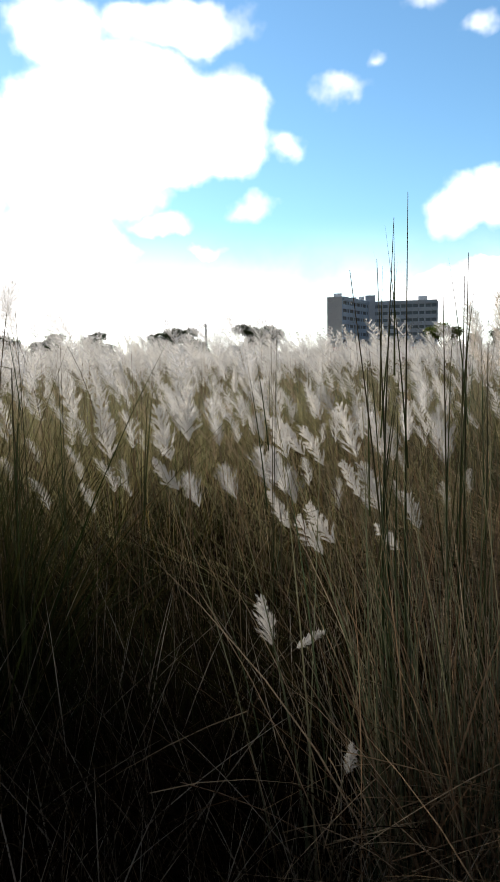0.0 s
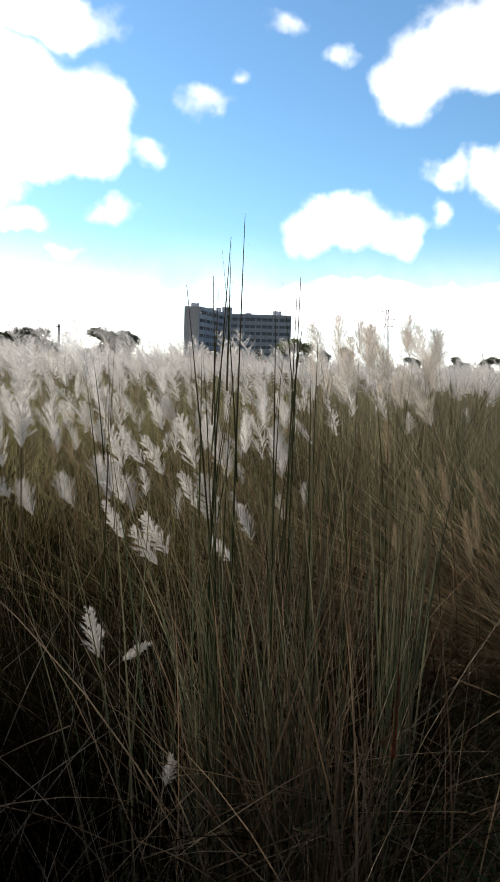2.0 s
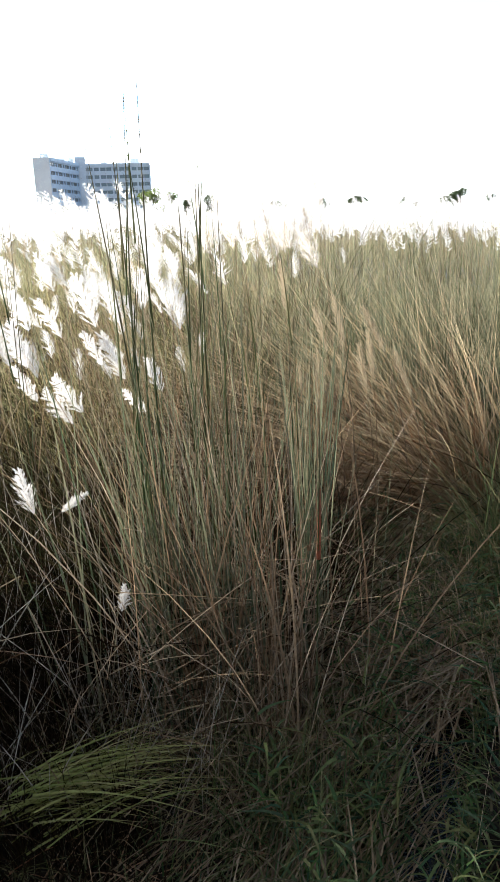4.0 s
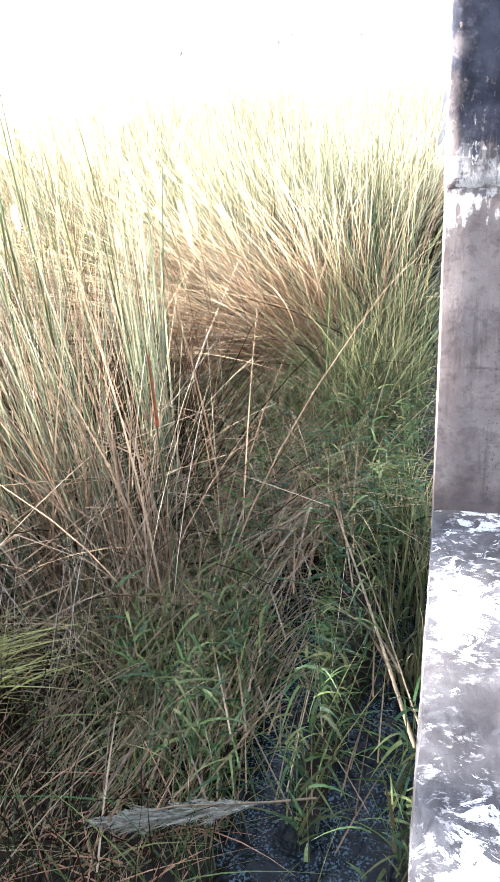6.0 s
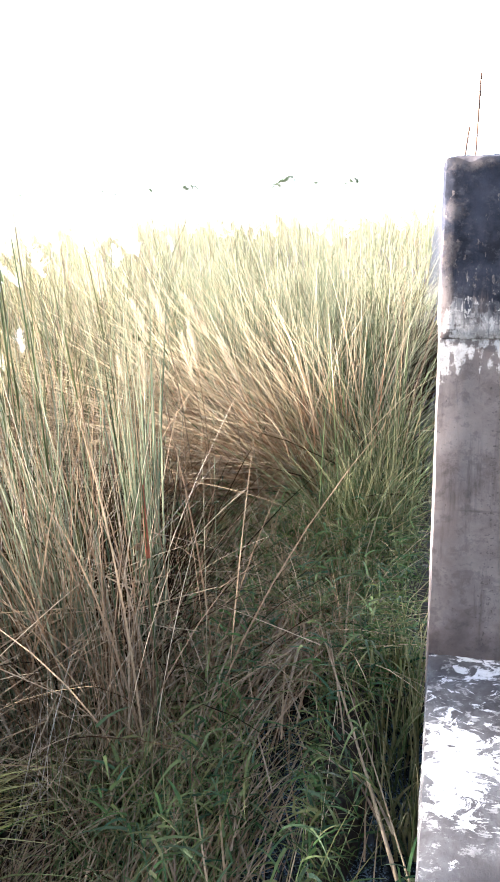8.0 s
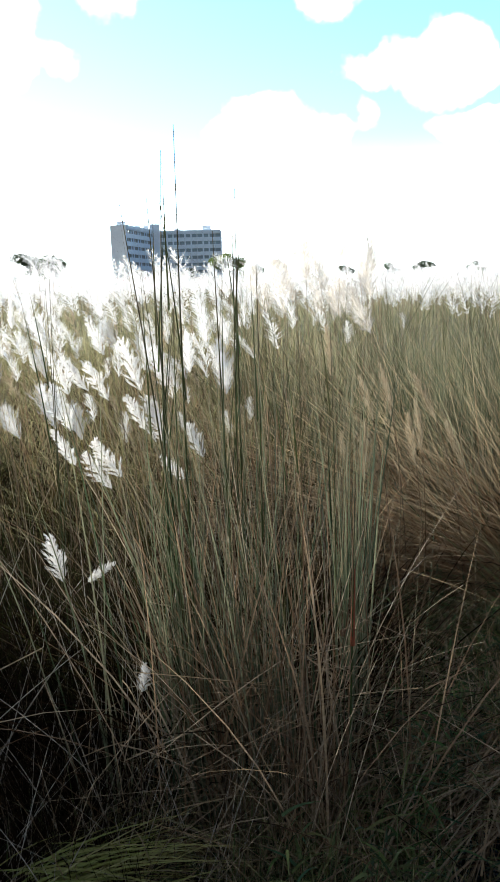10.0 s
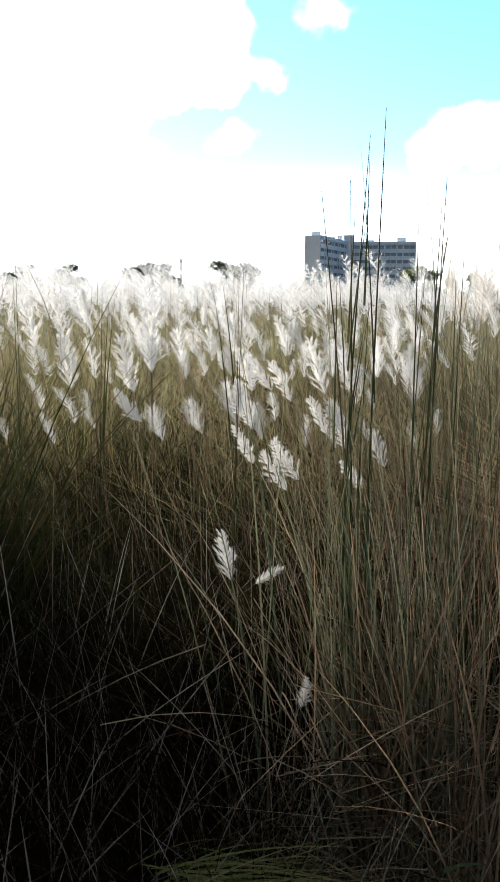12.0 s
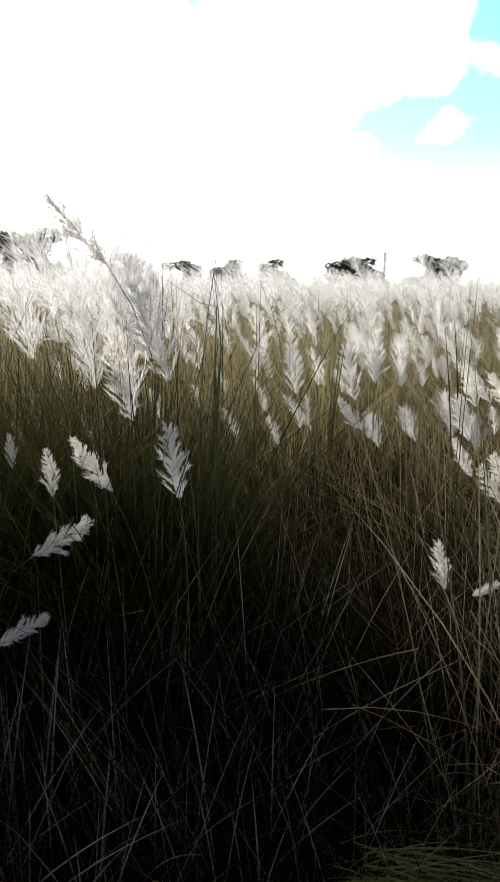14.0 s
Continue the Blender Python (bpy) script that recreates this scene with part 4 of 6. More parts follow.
# ---- plumes ----
def plume_strands(n, nodes, per, hairs, reach, fine, seed, branch_segs=3, rise=(1.3, 2.4)):
    """A kans plume of length 1 along z, of feathery side branches with silky hairs."""
    g = np.random.default_rng(seed)
    out = []
    s = np.repeat(np.linspace(0.02, 0.97, nodes), per)
    m = len(s)
    turn = g.uniform(0, math.tau, m)
    size = reach * (np.sin(np.clip(s * 0.80 + 0.17, 0, 1) * math.pi) ** 0.7) * g.uniform(0.75, 1.2, m)
    base = np.stack([0.02 * np.sin(s * 5), 0 * s, s], 1)
    way = unit(np.stack([np.cos(turn), np.sin(turn), g.uniform(*rise, m)], 1))
    bend = np.stack([0.18 * np.ones(m), 0 * s, g.uniform(-0.2, 0.2, m)], 1)
    out.append(ribbons(g, base, way, size, bend, np.full(m, fine * 2.2), branch_segs, 1.4, g.uniform(0, 1, m)))
    if hairs:
        k = np.repeat(np.arange(m), hairs)
        f = g.uniform(0.1, 1.0, len(k))
        hb = base[k] + size[k, None] * (way[k] * f[:, None] + bend[k] * f[:, None] ** 2)
        hw = unit(way[k] + g.normal(0, 0.55, (len(k), 3)))
        out.append(ribbons(g, hb, hw, size[k] * g.uniform(0.22, 0.5, len(k)), np.zeros((len(k), 3)), np.full(len(k), fine), 1, 1.0, g.uniform(0, 1, len(k)), 0.25))
    return gathered(out)


def plume_mesh(seed, mat, nodes=12, per=4, tuft=26, reach=0.24, loose=0.17):
    """A near plume: curved side branches, each a soft lobe of silky hairs, dark gaps between; broad below, pointed above."""
    g = np.random.default_rng(seed)
    s = np.repeat(np.linspace(0.0, 0.95, nodes), per) + g.normal(0, 0.01, nodes * per)
    m = len(s)
    turn = np.tile(np.arange(per) * math.tau / per, nodes) + np.repeat(g.normal(0, 0.35, nodes), per) + g.normal(0, 0.22, m)
    size = 1.45 * reach * np.interp(s, [0, 0.12, 0.35, 0.7, 1.0], [0.72, 1.0, 0.95, 0.66, 0.30]) * g.uniform(0.75, 1.15, m)
    base = np.stack([0.03 * np.sin(s * 3), 0 * s, s], 1)
    way = unit(np.stack([np.cos(turn), np.sin(turn), g.uniform(1.0, 2.0, m)], 1))
    bend = np.stack([np.cos(turn) * 0.1 + 0.08, np.sin(turn) * 0.1, g.uniform(-0.25, 0.25, m)], 1)
    k = np.repeat(np.arange(m), tuft)
    f = g.uniform(0.0, 1.0, len(k)) ** 0.8
    hb = base[k] + size[k, None] * (way[k] * f[:, None] + bend[k] * f[:, None] ** 2)
    hw = unit(way[k] + 2 * bend[k] * f[:, None] + np.array([0, 0, 0.25]) + g.normal(0, loose, (len(k), 3)))
    hb = hb + g.normal(0, 0.011, (len(k), 3))
    hairs = ribbons(g, hb, hw, size[k] * g.uniform(0.2, 0.45, len(k)), g.normal(0, 0.12, (len(k), 3)), np.full(len(k), 0.016), 1, 1.0, g.uniform(0, 1, len(k)), 0.3)
    core = ribbons(g, base, way, size, bend, np.full(m, 0.012), 3, 1.4, g.uniform(0, 1, m))
    axis = tube([(0, 0, -0.02), (0, 0, 0.5), (0, 0, 0.98)], [0.009, 0.007, 0.002], 5)
    v, q, u = gathered([core, hairs, axis])
    return mesh_of("plume", v, q, mat, u)


PLUMES = [plume_mesh(20 + i, M_PLUME, (10, 12, 9)[i % 3], 4, 44, (0.22, 0.19, 0.25)[i % 3], 0.31) for i in range(6)]
TANS = [plume_mesh(50 + i, M_TAN, 14, 5, 26, 0.28, 0.35) for i in range(2)]
ROUND = [plume_mesh(60 + i, M_SOFT, 9, 6, 26, 0.40, 0.4) for i in range(2)]
CREAMS = [plume_mesh(40 + i, M_CREAM, 13, 4, 12) for i in range(2)]


def aim_matrix(base, tip, spin):
    """A pose whose z runs from base to tip, scaled to that length."""
    d = Vector(tip) - Vector(base)
    m = d.to_track_quat("Z", "Y").to_matrix().to_4x4()
    return Matrix.Translation(base) @ m @ Matrix.Rotation(spin, 4, "Z") @ Matrix.Diagonal((d.length,) * 3 + (1,))


def reed(x, y, z, across, rise, meshes=None, wide=0.84, label="", group="plumed reeds"):
    """A flowering reed: stem, two leaves and a silky plume that starts at (x, y, z) and ends across and rise from there."""
    bearing = math.atan2(x, y)
    tip = (x + across * math.cos(bearing), y - across * math.sin(bearing) + rng.uniform(-0.03, 0.03), z + rise)
    foot_x, foot_y = x + rng.uniform(-0.12, 0.12) - across * 0.9, y + rng.uniform(-0.02, 0.14)
    foot_z = float(ground_height(np.float64(foot_x), np.float64(foot_y)))
    thing = tagged(new("flowering_reed"), label or "thin straw stem carrying a silky white plume in tall grass", "reed", group)
    thing.location = (foot_x, foot_y, foot_z)
    s = np.linspace(0, 1, 9)[:, None]
    a, b = np.zeros(3), np.array([x - foot_x, y - foot_y, z - foot_z])
    lean = np.array([across, 0, rise]) / max(1e-3, math.hypot(across, rise))
    c = b - lean * 0.35 * np.linalg.norm(b)
    curve = a * (1 - s) ** 2 + 2 * c * s * (1 - s) + b * s ** 2
    v, q, u = tube(curve, np.linspace(0.0026, 0.0015, 9), 5, rng.uniform(0, 1))
    part("stem", mesh_of("stem", v, q, M_STRAW, u, smooth=True), thing)
    head = part("plume", (meshes or PLUMES)[int(rng.integers(0, len(meshes or PLUMES)))], thing)
    m = aim_matrix(tuple(b), (tip[0] - foot_x, tip[1] - foot_y, tip[2] - foot_z), rng.uniform(0, 6.28))
    head.matrix_local = m @ Matrix.Diagonal((wide, wide, 1.0, 1.0))
    return thing


# plumes near the tall stalks
rng = np.random.default_rng(30)
for spec in [
        (0.046, 2.18, 0.676, 0.01, 0.10), (-0.116, 2.53, 0.905, 0.09, 0.06), (-0.225, 2.82, 0.80, -0.04, 0.17), (-0.18, 3.23, 1.15, -0.08, 0.15),
        (-0.68, 3.36, 1.29, -0.10, 0.14), (-0.76, 3.55, 1.40, -0.05, 0.24), (0.27, 3.13, 1.09, -0.09, 0.10), (0.01, 3.34, 1.06, -0.11, 0.17),
        (-0.04, 3.34, 1.01, -0.10, 0.16), (0.13, 3.64, 1.21, -0.08, 0.15), (0.24, 3.73, 1.12, -0.10, 0.22), (0.12, 3.80, 1.38, -0.08, 0.24),
        (0.38, 3.42, 1.11, -0.06, 0.15), (-0.15, 4.03, 1.36, -0.12, 0.16), (-0.05, 4.14, 1.29, -0.11, 0.19), (-0.23, 3.83, 1.19, -0.06, 0.21)]:
    reed(*spec)
# plumes of the clump towards the west
for spec in [
        (-1.11, 2.31, 1.20, -0.04, 0.24), (-1.54, 2.18, 1.19, -0.01, 0.17), (-1.37, 2.29, 1.20, -0.12, 0.19), (-1.48, 1.97, 1.05, 0.17, 0.10),
        (-1.45, 1.74, 0.85, 0.13, 0.06), (-1.44, 2.59, 1.41, -0.07, 0.27), (-1.27, 2.56, 1.58, -0.12, 0.34), (-1.47, 2.46, 2.00, -0.19, 0.22),
        (-1.78, 2.85, 1.65, -0.12, 0.13), (-1.87, 2.80, 1.68, -0.16, 0.08), (-1.89, 2.41, 1.21, -0.02, 0.12), (-1.10, 3.70, 1.39, -0.04, 0.27),
        (-1.32, 3.84, 1.57, -0.05, 0.23), (-1.07, 3.92, 1.67, -0.02, 0.18), (-1.46, 2.64, 1.50, -0.06, 0.36), (-1.36, 2.75, 1.72, -0.14, 0.30)]:
    reed(*spec)
# soft broad plumes crowding the clump towards the west
for spec in [
        (-1.48, 2.57, 1.62, -0.07, 0.42), (-1.54, 2.41, 1.74, -0.04, 0.36), (-1.44, 2.71, 1.63, -0.06, 0.36), (-1.68, 2.44, 1.81, -0.06, 0.38),
        (-1.62, 2.72, 1.81, 0.04, 0.33), (-1.63, 2.94, 1.8, 0.06, 0.31), (-1.75, 2.39, 1.65, -0.07, 0.29), (-1.46, 2.35, 1.56, -0.04, 0.26)]:
    reed(*spec, meshes=ROUND, wide=0.85, label="leaning stem with a broad fluffy white plume in a crowded clump")
# scattered plumes, some of them cream-coloured and thin
for spec in [
        (-0.18, 3.10, 1.47, -0.06, 0.16), (-0.23, 3.22, 1.35, -0.02, 0.15), (-0.63, 3.35, 1.51, 0.0, 0.23)]:
    reed(*spec)
for spec in [
        (0.98, 3.37, 1.46, -0.03, 0.22), (1.31, 3.15, 1.07, -0.04, 0.23), (1.32, 3.47, 1.21, -0.04, 0.21), (1.54, 3.16, 1.05, -0.07, 0.20),
        (0.90, 2.90, 1.18, -0.02, 0.12), (1.15, 3.05, 1.37, -0.04, 0.17), (1.25, 2.95, 1.18, -0.03, 0.21), (1.09, 3.10, 1.30, -0.05, 0.18),
        (1.54, 3.47, 1.21, -0.10, 0.22), (1.10, 3.25, 1.00, 0.0, 0.26)]:
    reed(*spec, meshes=CREAMS, wide=0.45, label="thin straw stem carrying a narrow cream plume in dry grass")


for i in range(32):
    az, dist = radians(rng.uniform(10.5, 19.5)), rng.uniform(4.6, 7.4)
    reed(dist * math.sin(az), dist * math.cos(az), rng.uniform(1.50, 2.04), rng.uniform(-0.14, 0.02), rng.uniform(0.18, 0.31), meshes=TANS, wide=0.9,
         label="straw stem carrying a soft tan plume above the grass")
# soft plumes crowding behind the stalks
for i in range(30):
    az, dist = radians(rng.uniform(-12, 9)), rng.uniform(3.7, 5.4)
    reed(dist * math.sin(az), dist * math.cos(az), rng.uniform(1.0, 1.5) + 0.1 * (dist - 3.7), rng.uniform(-0.08, 0.01), rng.uniform(0.12, 0.22), meshes=ROUND if i % 3 else None, wide=0.72,
         label="straw stem carrying a soft white plume low among the grass")
for spec in [(-1.05, 2.49, 2.03, 0.02, 0.10), (-1.78, 4.15, 2.06, -0.04, 0.20), (-1.9, 4.5, 2.0, -0.08, 0.20), (-1.55, 4.4, 1.96, -0.10, 0.18), (-0.62, 5.1, 1.94, -0.06, 0.2)]:
    reed(*spec, meshes=ROUND, wide=1.0, label="tall stem with a soft white plume standing above the field")


def plume_density(a, r):
    """Share of plumes by bearing: many to the west and north, few towards the wall."""
    return np.clip(1.0 - (a - 6) / 13, np.clip((r - 8) / 6, 0, 1.0), 1.0)


def plume_field(count, r0, r1, az0, az1, nodes, per, hairs, fine, heights, sizes, seed, power=1.0, reach=None, clear=(99, 99), rise=(0.4, 1.4)):
    """Many plumes on their stems, as one crowd."""
    g = np.random.default_rng(seed)
    x, y = sector(count, r0, r1, az0, az1, power)
    a = np.degrees(np.arctan2(x, y))
    ok = keep_field(x, y) & ~((a > clear[0]) & (a < clear[1])) & (g.uniform(0, 1, len(x)) < plume_density(a, np.hypot(x, y)))
    x, y = x[ok], y[ok]
    n = len(x)
    kinds = [plume_strands(1, nodes, per, hairs, reach or (0.33 if hairs else 0.40), fine, seed + 1 + i, 2 if hairs else 1, rise) for i in range(4)]
    size = g.uniform(*sizes, n)
    z = heights[0] + (heights[1] - heights[0]) * g.uniform(0, 1, n) ** 0.6
    lean = np.stack([g.normal(-0.30, 0.22, n), g.normal(-0.05, 0.2, n)], 1)
    spin = g.uniform(0, math.tau, n)
    parts = []
    for i in range(4):
        v, q, u = kinds[i]
        pick = np.arange(i, n, 4)
        c, s = np.cos(spin[pick])[:, None], np.sin(spin[pick])[:, None]
        px, py = v[None, :, 0] * c - v[None, :, 1] * s, v[None, :, 0] * s + v[None, :, 1] * c
        pz = v[None, :, 2]
        sz = size[pick][:, None]
        wx = x[pick][:, None] + sz * (px * 1.1 + lean[pick, 0][:, None] * np.clip(pz, 0, None) ** 1.5)
        wy = y[pick][:, None] + sz * (py * 1.1 + lean[pick, 1][:, None] * np.clip(pz, 0, None) ** 1.5)
        wz = z[pick][:, None] + sz * pz
        vv = np.stack([wx, wy, wz], 2).reshape(-1, 3)
        qq = (q[None] + (np.arange(len(pick)) * len(v))[:, None, None]).reshape(-1, 4)
        uu = np.tile(u, (len(pick), 1))
        parts.append((vv, qq, uu))
    foot = np.stack([x, y, np.zeros(n)], 1)
    stem = ribbons(g, foot, np.tile([0.0, 0.0, 1.0], (n, 1)), z + 0.03, np.zeros((n, 3)), np.full(n, 0.0034 + 0.00025 * r0), 1, 6.0, g.uniform(0, 1, n), 0.5)
    return parts, stem


front_plumes, front_stems = plume_field(110, 3.4, 5.2, -50, 34, 12, 5, 9, 0.009, (0.95, 1.75), (0.11, 0.20), 55, rise=(1.2, 2.2))
mid_plumes, mid_stems = plume_field(430, 4.8, 9, -50, 36, 12, 6, 3, 0.015, (1.15, 1.9), (0.14, 0.25), 60)
mid2_plumes, mid2_stems = plume_field(1900, 8, 20, -50, 46, 8, 6, 1, 0.025, (1.4, 1.95), (0.20, 0.34), 70)
east_plumes, east_stems = plume_field(900, 9, 26, 14, 48, 7, 6, 1, 0.028, (1.25, 1.75), (0.22, 0.38), 75)
far_plumes, far_stems = plume_field(7600, 19, 60, -51, 52, 5, 6, 0, 0.038, (1.35, 1.85), (0.28, 0.46), 80, 0.9)
last_plumes, last_stems = plume_field(6500, 58, 170, -52, 54, 4, 4, 0, 0.085, (1.3, 1.9), (0.40, 0.75), 90)
low_plumes, low_stems = plume_field(230, 4.4, 8.5, -50, 30, 12, 5, 5, 0.011, (0.85, 1.55), (0.10, 0.20), 130, rise=(1.0, 2.0), reach=0.22)
crest_plumes, crest_stems = plume_field(150, 4.6, 11, -50, 18, 11, 6, 9, 0.018, (1.56, 1.98), (0.18, 0.30), 110, reach=0.46, clear=(-1.0, 8.0))
stuff("plume_crest", crest_plumes, M_SOFT, "tallest soft white plumes standing above the others", "plumes")
stuff("plume_crowd", front_plumes + mid_plumes + mid2_plumes + east_plumes, M_PLUME, "crowd of silky white grass plumes swaying above the grass", "plumes")
stuff("far_plume_crowd", far_plumes + last_plumes, M_PLUME, "distant white haze of countless grass plumes", "plumes")
stuff("cream_plume_crowd", low_plumes, M_CREAM, "slim cream plumes among the leaves of the tall grass", "plumes")
stuff("green_plume_stems", [east_stems], M_TALLGREEN, "grey-green stems under distant plumes", "stems")
stuff("plume_stems", [low_stems, crest_stems, front_stems, mid_stems, mid2_stems, far_stems, last_stems], M_STRAW, "straw-coloured upright stems under the plumes", "stems")


# ---- tall green stalks ----
rng = np.random.default_rng(31)
def stalk(foot, tip, kink=None, thick=0.0046, label="tall thin dark green reed stalk without a plume"):
    thing = tagged(new("reed_stalk"), label, "reed", "bare reed stalks")
    thing.location = foot
    b = np.array(tip) - np.array(foot) - np.array([0, 0, 0.06])
    s = np.linspace(0, 1, 12)
    sway = np.array([rng.normal(0, 0.02), rng.normal(0, 0.02), 0])
    curve = b[None] * s[:, None] + sway[None] * np.sin(s * math.pi)[:, None]
    radii = thick * (1 - 0.80 * s ** 2.2)
    if kink is not None:
        curve = np.concatenate([curve, [curve[-1] + 0.3 * (np.array(kink) - np.array(tip)), np.array(kink) - np.array(foot)]])
        radii = np.concatenate([np.maximum(radii, 0.002), [0.0014, 0.0008]])
    v, q, u = tube(curve, radii, 6, rng.uniform(0, 1))
    part("stem", mesh_of("stem", v, q, M_STALK, u, smooth=True), thing)
    k = 6 if thick > 0.004 else 3
    at = rng.uniform(0.3, 0.82, k)
    base = b[None] * at[:, None]
    turn = rng.uniform(0, math.tau, k)
    way = unit(np.stack([np.cos(turn) * 0.08, np.sin(turn) * 0.08, np.ones(k)], 1))
    for i in range(k):
        leaf = ribbons(rng, base[i:i + 1], way[i:i + 1], np.minimum(rng.uniform(0.4, 0.8, 1), 1.0 * (1 - at[i]) * b[2]), np.array([[way[i, 0] * 0.5, way[i, 1] * 0.5, -0.03]]), np.array([0.006]), 7, 1.6)
        part("leaf", mesh_of("leaf", *leaf[:2], M_STALK, leaf[2]), thing)


for foot, tip in [((0.24, 2.36), (0.23, 2.43, 2.41)), ((0.20, 2.33), (0.19, 2.43, 2.34)), ((0.19, 2.40), (0.14, 2.43, 2.22)), ((0.23, 2.44), (0.06, 2.43, 2.19)),
                  ((0.38, 2.40), (0.34, 2.47, 2.13)), ((0.42, 2.38), (0.42, 2.51, 2.24)), ((0.39, 2.44), (0.41, 2.51, 2.17)), ((0.45, 2.42), (0.50, 2.60, 2.04))]:
    stalk((*foot, 0.0), tip)
for foot, tip in [((-0.22, 2.75), (-0.19, 2.82, 2.08)), ((-1.06, 2.5), (-1.06, 2.52, 1.86)), ((-0.72, 2.8), (-0.70, 2.86, 1.92)), ((-1.24, 2.55), (-1.27, 2.57, 2.12)), ((-1.30, 2.50), (-1.33, 2.53, 2.02)), ((-1.27, 2.6), (-1.30, 2.58, 1.98)), ((-1.15, 2.8), (-1.17, 2.83, 2.15)),
                  ((-1.05, 2.85), (-1.02, 2.88, 2.04)), ((-0.30, 3.0), (-0.23, 3.04, 2.0)), ((0.72, 2.42), (0.71, 2.45, 1.9)), 
                  ((0.62, 2.55), (0.64, 2.6, 1.88)), ((0.55, 2.35), (0.56, 2.45, 1.8))]:
    stalk((*foot, 0.0), tip, thick=0.0027)
stalk((-1.10, 2.62, 0.0), (-1.11, 2.64, 1.91), kink=(-1.30, 2.56, 1.96), label="tall dark reed stalk snapped over near its tip")

# the pale dry stems of the stalk clump
rng = np.random.default_rng(32)
k = 400
hub = np.stack([rng.normal(0.44, 0.17, 60), rng.normal(0, 0.14, 60)], 1)
pick = rng.integers(0, 60, k)
x = hub[pick, 0] + rng.normal(0, 0.022, k)
y = 2.32 + hub[pick, 1] + rng.normal(0, 0.022, k) - 0.25 * (x - 0.4)
clump_dry = upright(x, y, rng.uniform(0.5, 1.6, k), 0.18, (-0.07, 0.0), 0.08, rng.uniform(0.003, 0.0075, k), 6, taper=3.0)
j = 230
turn = rng.uniform(0, math.tau, j)
way = unit(np.stack([np.cos(turn), np.sin(turn) * 0.5, rng.uniform(-0.5, 0.9, j)], 1))
at = np.stack([rng.normal(0.42, 0.26, j), 2.2 + rng.normal(0, 0.12, j), rng.uniform(0.15, 0.85, j)], 1) - way * 0.2
clump_broken = ribbons(rng, at, way, rng.uniform(0.2, 0.6, j), np.stack([np.zeros(j), np.zeros(j), -rng.uniform(0, 0.3, j)], 1), rng.uniform(0.002, 0.0048, j), 4, 2.5)
k = 950
x, y = rng.normal(0.15, 0.36, k), 1.95 + rng.normal(0, 0.24, k)
ok = (x > 0.28) | (y > 2.12)
x, y = x[ok], y[ok]
k = len(x)
foot_green = upright(x, y, rng.uniform(0.2, 0.55, k), 0.45, (0.0, 0.0), 0.25, rng.uniform(0.003, 0.0065, k), 6, taper=2.0)
stuff("foot_grass", [foot_green], M_MEADOW, "olive and straw-coloured leaves bent over round the reed clump", "grass")
k = 480
x, y = rng.normal(0.28, 0.36, k), 2.02 + rng.normal(0, 0.12, k)
ok = (x > 0.25) | (y > 2.1)
x, y = x[ok], y[ok]
k = len(x)
foot_tangle = upright(x, y, rng.uniform(0.18, 0.62, k), 0.45, (0.0, 0.0), 0.22, rng.uniform(0.003, 0.0065, k), 6, taper=2.2)
stuff("tangled_foot", [foot_tangle], M_STRAW, "short bent brown straws tangled round the foot of the reed clump", "straw")
stuff("broken_reeds", [clump_broken], M_PALESTRAW, "pale broken reeds hanging across the dry clump", "reeds")
stuff("dry_reed_clump", [clump_dry], M_REED, "upright clump of pale brown dry reed stems", "reeds")
k = 215
x = np.where(rng.uniform(0, 1, k) < 0.35, rng.normal(0.36, 0.25, k), np.where(rng.uniform(0, 1, k) < 0.55, rng.normal(0.20, 0.045, k), rng.normal(0.42, 0.05, k)))
y = 2.27 + rng.normal(0, 0.06, k) - 0.25 * (x - 0.4)
clump_green = upright(x, y, rng.uniform(0.9, 2.0, k), 0.07, (-0.05, 0.0), 0.05, rng.uniform(0.004, 0.0095, k), 7)
stuff("green_reed_clump", [clump_green], M_GREYGREEN, "slim grey-green reed leaves among dry stems", "reeds")

# ---- russet dead grass, leaning ----
rng = np.random.default_rng(33)
bunches = 74
front = np.arange(bunches) < 38
cx = np.where(front, rng.uniform(1.72, 2.75, bunches), rng.uniform(1.5, 2.8, bunches))
cy = 3.70 + 0.30 * np.abs(cx - 2.25) + rng.normal(0, 0.10, bunches) + np.where(front, 0, rng.uniform(0.3, 1.0, bunches))
c_lean = np.where(front, -0.78 + 0.6 * (cx - 1.8), -0.5 + 0.3 * (cx - 2.0)) + rng.normal(0, 0.15, bunches)
c_len, c_u = np.where(front, rng.uniform(0.9, 1.7, bunches), rng.uniform(1.1, 1.8, bunches)), rng.uniform(0, 1, bunches)
j = np.repeat(np.arange(bunches), 36)
k = len(j)
x, y = cx[j] + rng.normal(0, 0.05, k), cy[j] + rng.normal(0, 0.05, k)
base = np.stack([x, y, ground_height(x, y)], 1)
lean = c_lean[j] + rng.normal(0, 0.20, k)
way = unit(np.stack([lean, -lean * 0.3 + rng.normal(-0.05, 0.2, k), np.ones(k)], 1))
bend = np.stack([lean * rng.uniform(0.1, 1.1, k) - 0.08, rng.normal(0, 0.14, k), -rng.uniform(0.08, 0.55, k) * (0.12 + np.abs(lean) * 1.4)], 1)
ok = side_of(x, y) < -0.25
